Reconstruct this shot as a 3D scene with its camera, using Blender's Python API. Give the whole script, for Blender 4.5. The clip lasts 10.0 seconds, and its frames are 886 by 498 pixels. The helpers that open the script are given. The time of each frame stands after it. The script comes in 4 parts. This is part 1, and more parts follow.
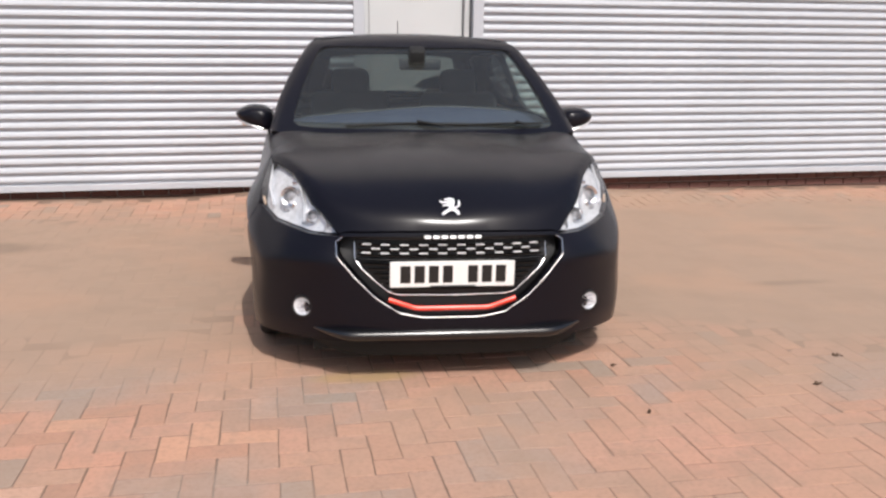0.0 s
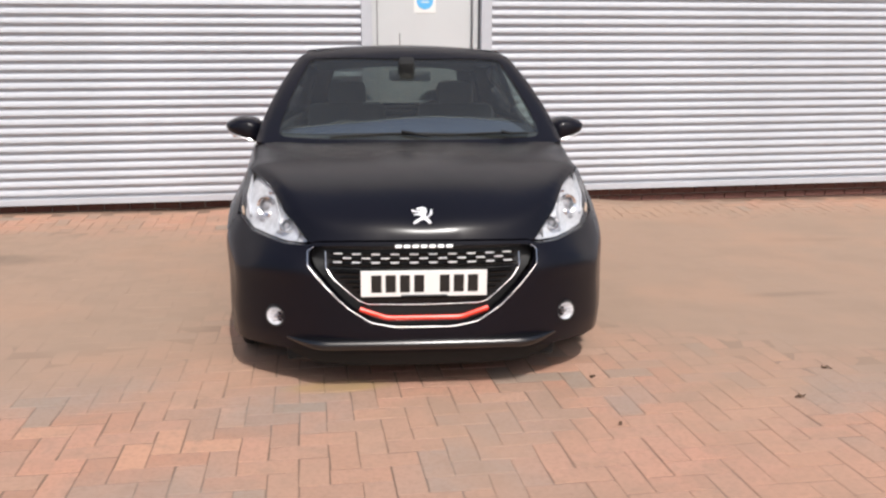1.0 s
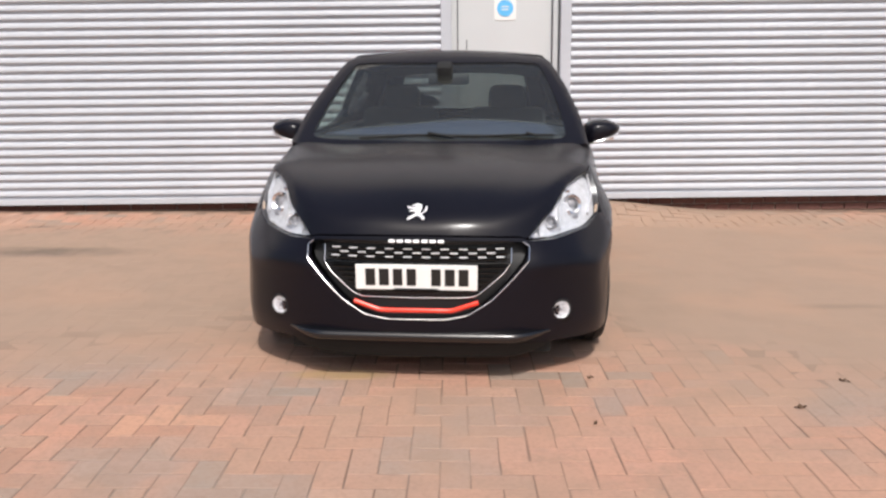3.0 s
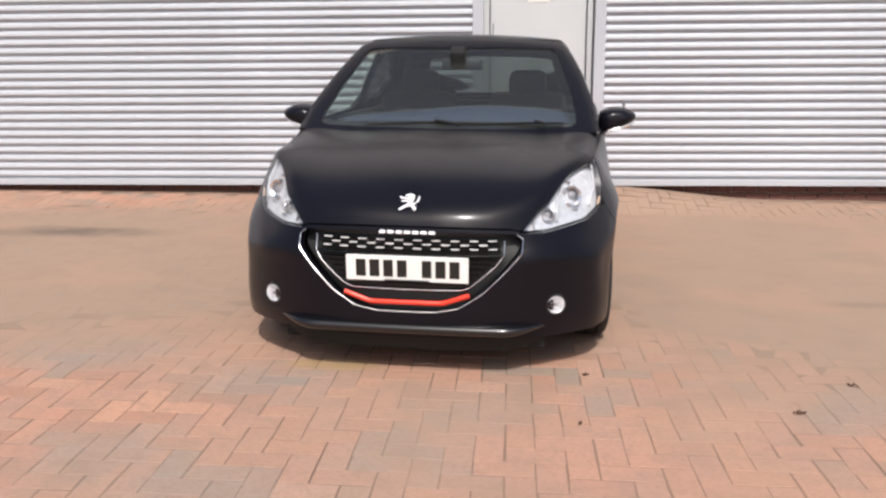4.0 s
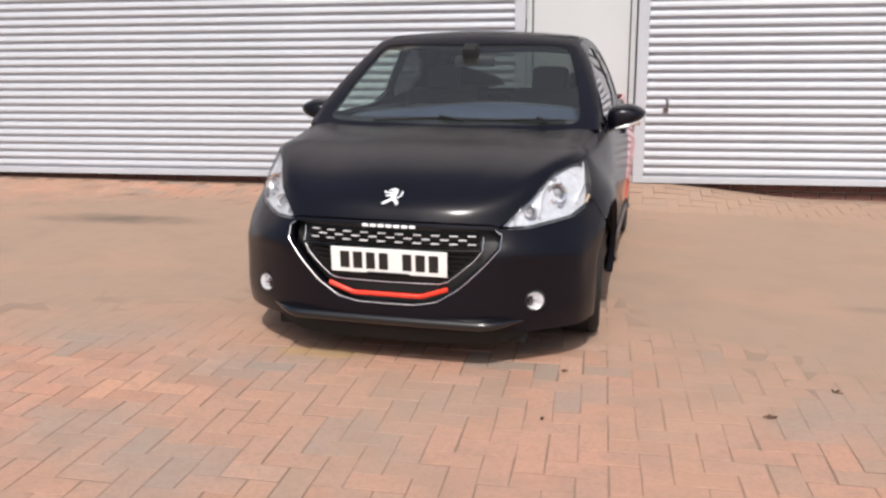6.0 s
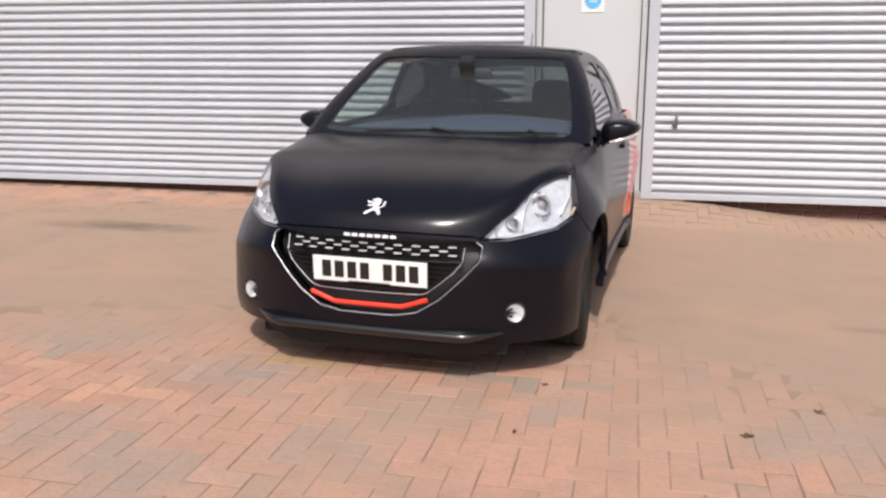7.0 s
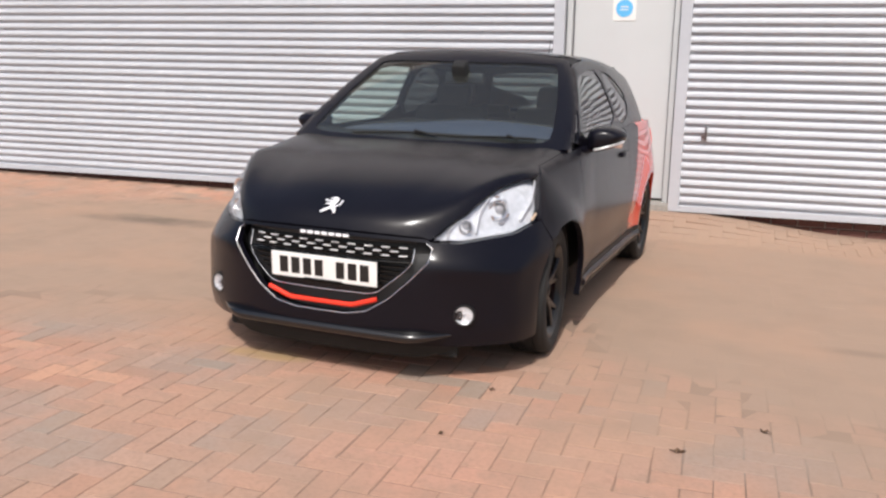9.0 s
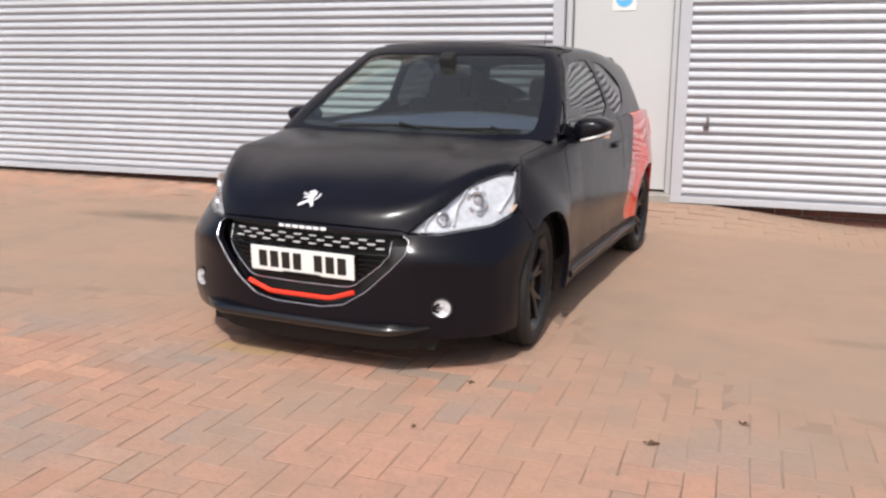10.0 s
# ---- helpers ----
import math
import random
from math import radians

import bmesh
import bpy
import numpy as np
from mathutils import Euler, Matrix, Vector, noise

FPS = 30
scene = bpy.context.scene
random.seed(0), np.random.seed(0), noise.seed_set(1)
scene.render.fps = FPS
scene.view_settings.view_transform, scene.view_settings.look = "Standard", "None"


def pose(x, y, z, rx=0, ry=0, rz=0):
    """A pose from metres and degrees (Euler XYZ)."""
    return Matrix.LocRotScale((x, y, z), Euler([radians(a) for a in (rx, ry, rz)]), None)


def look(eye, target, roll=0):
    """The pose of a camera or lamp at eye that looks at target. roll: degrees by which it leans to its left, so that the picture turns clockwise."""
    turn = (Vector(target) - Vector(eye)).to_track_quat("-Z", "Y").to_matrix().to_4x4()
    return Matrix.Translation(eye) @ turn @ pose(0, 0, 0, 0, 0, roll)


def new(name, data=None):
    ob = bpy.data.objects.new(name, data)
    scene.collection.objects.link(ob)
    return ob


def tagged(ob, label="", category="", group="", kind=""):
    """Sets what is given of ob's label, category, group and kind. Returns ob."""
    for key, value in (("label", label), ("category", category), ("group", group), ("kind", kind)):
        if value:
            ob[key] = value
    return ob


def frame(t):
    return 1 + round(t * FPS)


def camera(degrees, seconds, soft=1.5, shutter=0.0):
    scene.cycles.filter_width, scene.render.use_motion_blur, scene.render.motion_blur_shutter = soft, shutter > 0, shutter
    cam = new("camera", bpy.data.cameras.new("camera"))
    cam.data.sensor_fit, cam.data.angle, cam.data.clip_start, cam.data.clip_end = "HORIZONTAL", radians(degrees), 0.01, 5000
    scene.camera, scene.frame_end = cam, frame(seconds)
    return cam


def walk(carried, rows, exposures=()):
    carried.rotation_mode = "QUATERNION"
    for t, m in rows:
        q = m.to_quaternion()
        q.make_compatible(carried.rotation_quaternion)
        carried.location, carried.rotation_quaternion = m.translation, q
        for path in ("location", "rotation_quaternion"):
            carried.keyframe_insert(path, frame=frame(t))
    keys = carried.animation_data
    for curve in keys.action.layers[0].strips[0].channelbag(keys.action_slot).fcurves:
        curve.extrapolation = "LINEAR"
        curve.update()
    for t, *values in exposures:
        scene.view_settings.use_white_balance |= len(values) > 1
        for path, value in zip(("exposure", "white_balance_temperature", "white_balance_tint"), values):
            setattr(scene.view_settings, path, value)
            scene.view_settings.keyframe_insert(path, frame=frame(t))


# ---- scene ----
from mathutils.geometry import delaunay_2d_cdt

cam = camera(54.0, 10.0, soft=2.5)
PATH = [
    (0, (-0.531, -3.449, 1.366), (-0.257, -1.517, 0.926), 0.9),
    (0.5, (-0.402, -3.482, 1.377), (-0.176, -1.543, 0.945), 1.0),
    (1, (-0.257, -3.467, 1.345), (-0.069, -1.518, 0.936), 0.3),
    (1.5, (-0.102, -3.442, 1.332), (0.01, -1.488, 0.919), -0.1),
    (2, (0.064, -3.486, 1.342), (0.099, -1.529, 0.928), -0.5),
    (2.5, (0.255, -3.563, 1.365), (0.178, -1.603, 0.973), -0.1),
    (3, (0.361, -3.583, 1.303), (0.226, -1.625, 0.918), -0.1),
    (3.2, (0.430, -3.545, 1.322), (0.273, -1.598, 0.912), -0.1),
    (4.3, (0.678, -3.475, 1.345), (0.391, -1.544, 0.912), 0.3),
    (4.5, (0.716, -3.502, 1.362), (0.423, -1.573, 0.926), 0.4),
    (5, (0.899, -3.543, 1.329), (0.518, -1.624, 0.916), 0.4),
    (5.5, (0.987, -3.549, 1.363), (0.56, -1.645, 0.922), 0.6),
    (5.7, (1.024, -3.520, 1.363), (0.588, -1.624, 0.915), 0.3),
    (6.8, (1.228, -3.402, 1.339), (0.711, -1.520, 0.922), 0.8),
    (7, (1.27, -3.417, 1.341), (0.749, -1.531, 0.929), 0.8),
    (7.5, (1.453, -3.394, 1.344), (0.896, -1.518, 0.931), 1.3),
    (8, (1.624, -3.37, 1.367), (1.012, -1.514, 0.943), 1.1),
    (8.5, (1.721, -3.326, 1.359), (1.068, -1.484, 0.933), 0.7),
    (9, (1.8, -3.266, 1.326), (1.101, -1.434, 0.929), 1.9),
    (9.5, (1.857, -3.227, 1.347), (1.147, -1.406, 0.923), 1.6),
    (10, (1.967, -3.18, 1.317), (1.224, -1.369, 0.907), 1.1),
]
# frame of the sloping yard (car axis along y, ground at z = 0) inside the level world (walls along x and y)
YARD = Matrix.Rotation(radians(0.607), 4, "Y") @ Matrix.Rotation(radians(-2.168), 4, "X") @ Matrix.Rotation(radians(-3.87), 4, "Z")
walk(cam, [(t, YARD @ look(eye, target, roll)) for t, eye, target, roll in PATH])

# ---- world, sun and exposure ----
SUN_WAY = (YARD.to_3x3() @ Vector((0.14, -0.8, 1.0))).normalized()      # towards the sun
sun = new("sun", bpy.data.lights.new("sun", "SUN"))
sun.data.energy, sun.data.angle, sun.data.color = 3.48, radians(0.53), (1.0, 0.97, 0.94)
sun.matrix_world = look(SUN_WAY * 30, (0, 0, 0))
world = bpy.data.worlds.new("sky")
scene.world = world
world.use_nodes = True
wn = world.node_tree
sky = wn.nodes.new("ShaderNodeTexSky")
sky.sky_type, sky.sun_disc = "NISHITA", False
sky.sun_elevation = math.asin(SUN_WAY.z)
sky.sun_rotation = math.atan2(SUN_WAY.x, SUN_WAY.y)
sky.dust_density, sky.ozone_density = 4.0, 0.6
wn.nodes["Background"].inputs["Strength"].default_value = 0.136
wn.links.new(sky.outputs[0], wn.nodes["Background"].inputs["Color"])
scene.view_settings.exposure = 0.0


# ---- materials ----
def material(name, colour, rough=0.5, metal=0.0, coat=0.0, grain=0.0, grain_size=80.0, stain=0.0, stain_size=3.0,
             bump=0.0, bump_size=200.0, rough_var=0.0, emit=0.0, spec=0.5, coat_rough=0.04, tint=None, coat_ior=1.5):
    """A Principled material with colour varied at two scales, a fine bump, and a shift per island or per object."""
    m = bpy.data.materials.new(name)
    m.use_nodes = True
    t = m.node_tree
    n, l = t.nodes, t.links
    p = n["Principled BSDF"]
    p.inputs["Roughness"].default_value, p.inputs["Metallic"].default_value = rough, metal
    p.inputs["Coat Weight"].default_value = coat
    p.inputs["Coat Roughness"].default_value = coat_rough
    p.inputs["Coat IOR"].default_value = coat_ior
    p.inputs["Specular IOR Level"].default_value = spec
    p.inputs["Base Color"].default_value = (*colour, 1)
    if tint:
        p.inputs["Specular Tint"].default_value = (*tint, 1)
    if emit:
        p.inputs["Emission Color"].default_value = (*colour, 1)
        p.inputs["Emission Strength"].default_value = emit
    tc = n.new("ShaderNodeTexCoord")

    def cloud(size, detail=4.0):
        x = n.new("ShaderNodeTexNoise")
        x.inputs["Scale"].default_value, x.inputs["Detail"].default_value = size, detail
        l.new(tc.outputs["Object"], x.inputs["Vector"])
        return x.outputs["Fac"]

    def ranged(fac, lo, hi):
        x = n.new("ShaderNodeMapRange")
        x.inputs["From Min"].default_value, x.inputs["From Max"].default_value = 0.3, 0.7
        x.inputs["To Min"].default_value, x.inputs["To Max"].default_value = lo, hi
        l.new(fac, x.inputs["Value"])
        return x.outputs["Result"]

    value = None
    for amount, size in ((grain, grain_size), (stain, stain_size)):
        if amount:
            v = ranged(cloud(size), 1 - amount, 1 + amount)
            if value is None:
                value = v
            else:
                x = n.new("ShaderNodeMath")
                x.operation = "MULTIPLY"
                l.new(value, x.inputs[0]), l.new(v, x.inputs[1])
                value = x.outputs[0]
    if value is not None:
        h = n.new("ShaderNodeHueSaturation")
        h.inputs["Color"].default_value = (*colour, 1)
        l.new(value, h.inputs["Value"])
        l.new(h.outputs[0], p.inputs["Base Color"])
    if rough_var:
        l.new(ranged(cloud(stain_size * 2), max(0.02, rough - rough_var), min(1, rough + rough_var)), p.inputs["Roughness"])
    if bump:
        b = n.new("ShaderNodeBump")
        b.inputs["Strength"].default_value, b.inputs["Distance"].default_value = bump, 0.002
        l.new(cloud(bump_size, 6.0), b.inputs["Height"])
        l.new(b.outputs[0], p.inputs["Normal"])
    return m


# wide drifts of pale sand: centre, half sizes, cover
DRIFTS = ((3.1, 2.3, 3.9, 3.0, 0.96), (-2.7, 2.0, 3.2, 2.4, 0.92), (1.0, 4.5, 2.4, 1.3, 0.85))


def paver_material(name, per_object):
    """Fired clay block: each block takes its own shade, from orange to buff, with some grey ones, and weathered patches."""
    m = bpy.data.materials.new(name)
    m.use_nodes = True
    t = m.node_tree
    n, l = t.nodes, t.links
    p = n["Principled BSDF"]
    p.inputs["Roughness"].default_value = 0.85
    p.inputs["Specular IOR Level"].default_value = 0.25
    if per_object is None:
        rnd = n.new("ShaderNodeValue").outputs[0]
    elif per_object:
        rnd = n.new("ShaderNodeObjectInfo").outputs["Random"]
    else:
        rnd = n.new("ShaderNodeNewGeometry").outputs["Random Per Island"]
    ramp = n.new("ShaderNodeValToRGB")
    els = ramp.color_ramp.elements
    shades = ((0.0, (0.270, 0.232, 0.195)), (0.06, (0.315, 0.236, 0.186)), (0.12, (0.385, 0.242, 0.180)), (0.22, (0.460, 0.258, 0.182)), (0.34, (0.375, 0.215, 0.152)), (0.48, (0.470, 0.292, 0.214)),
              (0.62, (0.415, 0.226, 0.156)), (0.76, (0.480, 0.262, 0.186)), (0.90, (0.370, 0.240, 0.178)), (1.0, (0.500, 0.282, 0.190)))
    shades = tuple((at, tuple(min(1.0, 1.05 * v) for v in rgb)) for at, rgb in shades)
    if per_object is None:
        shades = ((0.0, (0.190, 0.126, 0.092)), (1.0, (0.190, 0.126, 0.092)))
    els[0].color, els[1].color = (*shades[0][1], 1), (*shades[-1][1], 1)
    for pos, c in shades[1:-1]:
        els.new(pos).color = (*c, 1)
    l.new(rnd, ramp.inputs[0])
    tc = n.new("ShaderNodeTexCoord")
    geo = n.new("ShaderNodeNewGeometry")

    def cloud(size, detail=5.0):
        x = n.new("ShaderNodeTexNoise")
        x.inputs["Scale"].default_value, x.inputs["Detail"].default_value = size, detail
        l.new(geo.outputs["Position"], x.inputs["Vector"])
        return x.outputs["Fac"]

    def blend(fac_out, lo, hi, base, colour, most):
        r = n.new("ShaderNodeMapRange")
        r.inputs["From Min"].default_value, r.inputs["From Max"].default_value = lo, hi
        r.inputs["To Max"].default_value = most
        l.new(fac_out, r.inputs["Value"])
        x = n.new("ShaderNodeMix")
        x.data_type = "RGBA"
        l.new(r.outputs[0], x.inputs["Factor"])
        l.new(base, x.inputs[6])
        x.inputs[7].default_value = (*colour, 1)
        return x.outputs[2]

    whole = n.new("ShaderNodeObjectInfo").outputs["Location"] if per_object else geo.outputs["Position"]

    def patch(cx, cy, rx, ry, size, where):
        """A ragged round area of the yard, 1 in its middle, seen block by block or point by point."""
        mp = n.new("ShaderNodeMapping")
        mp.vector_type = "TEXTURE"
        mp.inputs["Location"].default_value = YARD @ Vector((cx, cy, 0))
        mp.inputs["Scale"].default_value = (rx, ry, 6.0)
        l.new(where, mp.inputs["Vector"])
        ball = n.new("ShaderNodeTexGradient")
        ball.gradient_type = "SPHERICAL"
        l.new(mp.outputs[0], ball.inputs[0])
        ragged = n.new("ShaderNodeMath")
        ragged.operation = "MULTIPLY"
        l.new(ball.outputs["Fac"], ragged.inputs[0])
        l.new(cloud(size), ragged.inputs[1])
        return ragged.outputs[0]

    bed = per_object is None
    dust_or_haze, drift, worn = ((0.215, 0.145, 0.108), (0.336, 0.239, 0.177), 0.5) if bed else ((0.395, 0.266, 0.194), (0.336, 0.239, 0.177), 0.55)
    if not bed:
        c = blend(cloud(0.8), 0.42, 0.60, ramp.outputs[0], (0.455, 0.255, 0.178), 0.35)       # redder, cleaner areas
    else:
        c = ramp.outputs[0]
    c = blend(cloud(0.5), 0.46, 0.64, c, dust_or_haze, worn)                                        # sandy dust
    c = blend(cloud(1.7), 0.57, 0.69, c, (0.300, 0.240, 0.200), 0.35)                       # grey patches
    for cx, cy, rx, ry in ((0.28, -0.36, 0.34, 0.28), (-0.93, -0.90, 0.48, 0.36), (-0.45, -1.08, 0.42, 0.3), (0.80, -0.16, 0.17, 0.17), (-1.55, 0.16, 0.75, 0.42), (-0.56, -0.14, 0.42, 0.34),
                           (0.14, -0.72, 0.36, 0.36), (1.88, -0.10, 0.55, 0.40), (1.35, 0.05, 0.22, 0.16)):
        c = blend(patch(cx, cy, rx, ry, 6.0, whole), 0.05, 0.34, c, (0.300, 0.250, 0.212), 0.60)    # weathered grey blocks
    c = blend(patch(0.95, -0.75, 1.0, 0.75, 4.0, whole), 0.05, 0.40, c, (0.500, 0.272, 0.196), 0.2 if bed else 0.6)
    c = blend(cloud(60.0), 0.45, 0.75, c, (0.25, 0.155, 0.11), 0.40)                      # grain
    c = blend(cloud(16.0), 0.52, 0.72, c, (0.30, 0.205, 0.155), 0.40)                       # smudges
    c = blend(patch(-0.36, 0.10, 0.30, 0.10, 7.0, geo.outputs["Position"]), 0.05, 0.4, c, (0.42, 0.29, 0.10), 0.7)   # ochre stain
    # drifts of sand on both sides of the car, then oily streaks across the yard
    for cx, cy, rx, ry, most in DRIFTS:
        c = blend(patch(cx, cy, rx, ry, 1.3, geo.outputs["Position"]), 0.02, 0.18, c, drift, most)
    for cx, cy, rx, ry, dark in ((-3.2, 2.74, 1.0, 0.26, 0.75), (-3.75, 3.85, 0.2, 0.07, 0.75), (2.34, 1.45, 0.42, 0.09, 0.3), (3.33, 3.10, 0.5, 0.12, 0.3)):
        c = blend(patch(cx, cy, rx, ry, 5.0, geo.outputs["Position"]), 0.0, 0.42, c, (0.12, 0.095, 0.075), dark)
    # broad tonal clouds over the drifts: warmer clay, then darker dirt
    c = blend(cloud(1.1, 3.0), 0.50, 0.66, c, (0.405, 0.256, 0.178), 0.45)
    c = blend(cloud(2.6, 3.0), 0.50, 0.70, c, (0.285, 0.205, 0.152), 0.40)
    l.new(c, p.inputs["Base Color"])
    b = n.new("ShaderNodeBump")
    b.inputs["Strength"].default_value, b.inputs["Distance"].default_value = 0.5, 0.003
    l.new(cloud(120.0), b.inputs["Height"])
    l.new(b.outputs[0], p.inputs["Normal"])
    return m


def glass_material(name, tint, gloss_rough=0.0, least=0.045, dust_or_haze=0.0):
    """A clear sheet that mirrors more at a slant, with a pale diffuse share for reflected haze if asked."""
    m = bpy.data.materials.new(name)
    m.use_nodes = True
    t = m.node_tree
    n, l = t.nodes, t.links
    n.remove(n["Principled BSDF"])
    clear, gloss, mix, slant, power, scale = (n.new("ShaderNode" + k) for k in ("BsdfTransparent", "BsdfGlossy", "MixShader", "LayerWeight", "Math", "MapRange"))
    clear.inputs["Color"].default_value = (*tint, 1)
    gloss.inputs["Roughness"].default_value = gloss_rough
    slant.inputs["Blend"].default_value = 0.5
    power.operation = "POWER"
    power.inputs[1].default_value = 4.0
    scale.inputs["To Min"].default_value, scale.inputs["To Max"].default_value = least, 1.0
    l.new(slant.outputs["Facing"], power.inputs[0])
    l.new(power.outputs[0], scale.inputs["Value"])
    l.new(scale.outputs[0], mix.inputs[0])
    l.new(clear.outputs[0], mix.inputs[1])
    l.new(gloss.outputs[0], mix.inputs[2])
    last = mix.outputs[0]
    # even grey diffuse layer paints the hazy reflection over the screen
    if dust_or_haze:
        haze_film, over = n.new("ShaderNodeBsdfDiffuse"), n.new("ShaderNodeMixShader")
        haze_film.inputs["Color"].default_value = (0.58, 0.56, 0.50, 1)
        over.inputs[0].default_value = dust_or_haze
        l.new(last, over.inputs[1])
        l.new(haze_film.outputs[0], over.inputs[2])
        last = over.outputs[0]
    l.new(last, n["Material Output"].inputs["Surface"])
    return m


PAINT = material("satin_black_paint", (0.0034, 0.0030, 0.0062), 0.50, spec=0.09, coat=0.82, coat_rough=0.21, coat_ior=1.32, tint=(0.88, 0.92, 1.0), bump=0.04, bump_size=900, grain=0.15, grain_size=500, stain=0.1, stain_size=2, rough_var=0.03)
RED = material("red_paint", (0.80, 0.055, 0.025), 0.2, coat=0.8, stain=0.05, stain_size=2)
TRIM = material("black_plastic", (0.008, 0.008, 0.009), 0.5, bump=0.3, bump_size=700, stain=0.15)
LIP = material("lip_black", (0.004, 0.004, 0.005), 0.24, spec=0.8, stain=0.1)
GLOSS_BLACK = material("gloss_black", (0.006, 0.006, 0.006), 0.12, stain=0.1)
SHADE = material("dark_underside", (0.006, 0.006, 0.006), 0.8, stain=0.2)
CABIN = material("cabin_cloth", (0.022, 0.022, 0.024), 0.9, bump=0.3, bump_size=500, stain=0.2, stain_size=6)
# blue in this base colour stands for the bluish reflection in the windscreen
DASH = material("dashboard_blue_reflection", (0.060, 0.072, 0.118), 0.5, bump=0.2, bump_size=600, stain=0.1)
CHROME = material("satin_chrome", (0.74, 0.74, 0.76), 0.24, metal=1.0, stain=0.05)
# chrome whose white sky reflection is put into a pale, mostly non-metal colour
CHROME_SKY = material("chrome_sky_reflection", (0.88, 0.88, 0.90), 0.40, metal=0.25, stain=0.04)
SILVER = material("silver_reflector", (0.85, 0.86, 0.88), 0.22, metal=1.0, stain=0.05, stain_size=20)
BEZEL = material("lamp_bezel", (0.76, 0.77, 0.80), 0.26, metal=0.25, grain=0.12, grain_size=45, stain=0.10, stain_size=18)
LAMP_DARK = material("lamp_dark", (0.30, 0.30, 0.32), 0.15, stain=0.1)
AMBER = material("amber_marker", (0.72, 0.52, 0.36), 0.3, stain=0.05)
BAR_RED = material("red_grille_bar", (0.80, 0.042, 0.018), 0.35, stain=0.05)
PLATE = material("plate_white", (0.80, 0.80, 0.78), 0.35, stain=0.03, stain_size=15)
PLATE_INK = material("plate_black", (0.012, 0.012, 0.012), 0.4, stain=0.1)
RUBBER = material("tyre_rubber", (0.010, 0.010, 0.010), 0.75, bump=0.4, bump_size=300, stain=0.25, stain_size=10)
RIM = material("black_alloy", (0.012, 0.012, 0.013), 0.25, stain=0.1)
DISC = material("brake_disc", (0.35, 0.34, 0.33), 0.35, metal=1.0, stain=0.15, stain_size=20)
CALIPER = material("red_caliper", (0.45, 0.02, 0.02), 0.4, stain=0.1)
GLASS = glass_material("window_glass", (0.70, 0.79, 0.75), 0.0, 0.075)
SCREEN = glass_material("windscreen_glass", (0.70, 0.79, 0.75), 0.0, 0.075, dust_or_haze=0.029)
PRIVACY = glass_material("privacy_glass", (0.10, 0.11, 0.11), 0.0, 0.075)
REAR_GLASS = glass_material("rear_glass", (0.17, 0.19, 0.185), 0.0, 0.06)
LENS = glass_material("lamp_lens", (0.93, 0.94, 0.95))
SHUTTER = material("shutter_paint", (0.472, 0.493, 0.533), 0.48, bump=0.1, bump_size=150, grain=0.02, grain_size=20, stain=0.05, stain_size=0.9)
DOOR_GREY = material("door_paint", (0.545, 0.563, 0.572), 0.45, bump=0.1, bump_size=200, stain=0.03, stain_size=1.5)
DARK_TRIM = material("dark_frame_paint", (0.11, 0.11, 0.12), 0.5, stain=0.1)
CLAD = material("wall_cladding", (0.45, 0.45, 0.46), 0.5, stain=0.06, stain_size=0.6)
BRICK = material("plinth_brick", (0.12, 0.052, 0.042), 0.85, bump=0.5, bump_size=120, grain=0.25, grain_size=40, stain=0.25, stain_size=4)
MORTAR = material("mortar", (0.34, 0.30, 0.26), 0.95, bump=0.5, bump_size=150, grain=0.15, grain_size=60, stain=0.15)
SIGN_WHITE = material("sign_white", (0.78, 0.78, 0.76), 0.4, stain=0.03)
SIGN_BLUE = material("sign_blue", (0.12, 0.46, 0.80), 0.4, stain=0.04)
STEEL = material("lock_steel", (0.30, 0.30, 0.31), 0.35, metal=1.0, stain=0.2, stain_size=30)
LEAF = material("dry_leaf", (0.10, 0.055, 0.03), 0.8, stain=0.3, stain_size=60)
CONCRETE = material("threshold_concrete", (0.36, 0.34, 0.31), 0.9, bump=0.5, bump_size=120, grain=0.12, grain_size=60, stain=0.15, stain_size=3)
SAND = paver_material("joint_sand", None)
PAVER_ONE = paver_material("clay_paver", True)
PAVER_MANY = paver_material("clay_paver_field", False)


# ---- mesh helpers ----
def part(name, bm, mat, parent=None, label="", smooth=False, sharp=0.6):
    me = bpy.data.meshes.new(name)
    bmesh.ops.recalc_face_normals(bm, faces=bm.faces)
    bm.to_mesh(me)
    bm.free()
    me.materials.append(mat)
    if smooth:
        for f in me.polygons:
            f.use_smooth = True
        me.set_sharp_from_angle(angle=sharp)
    ob = new(name, me)
    ob.parent = parent
    if label:
        ob["label"] = label
    return ob


def box(size, at=(0, 0, 0), bevel=0.0, turn=(0, 0, 0), bm=None, segments=2):
    bm = bm or bmesh.new()
    made = bmesh.ops.create_cube(bm, size=1, matrix=pose(*at, *turn) @ Matrix.Diagonal((*size, 1)))
    if bevel:
        edges = list({e for v in made["verts"] for e in v.link_edges})
        bmesh.ops.bevel(bm, geom=edges, offset=bevel, segments=segments, affect="EDGES", profile=0.5)
    return bm


def rod(a, b, r, sides=10, r2=None, bm=None):
    bm = bm or bmesh.new()
    a, b = Vector(a), Vector(b)
    m = Matrix.Translation((a + b) / 2) @ (b - a).to_track_quat("Z", "Y").to_matrix().to_4x4()
    bmesh.ops.create_cone(bm, cap_ends=True, segments=sides, radius1=r, radius2=r if r2 is None else r2, depth=(b - a).length, matrix=m)
    return bm


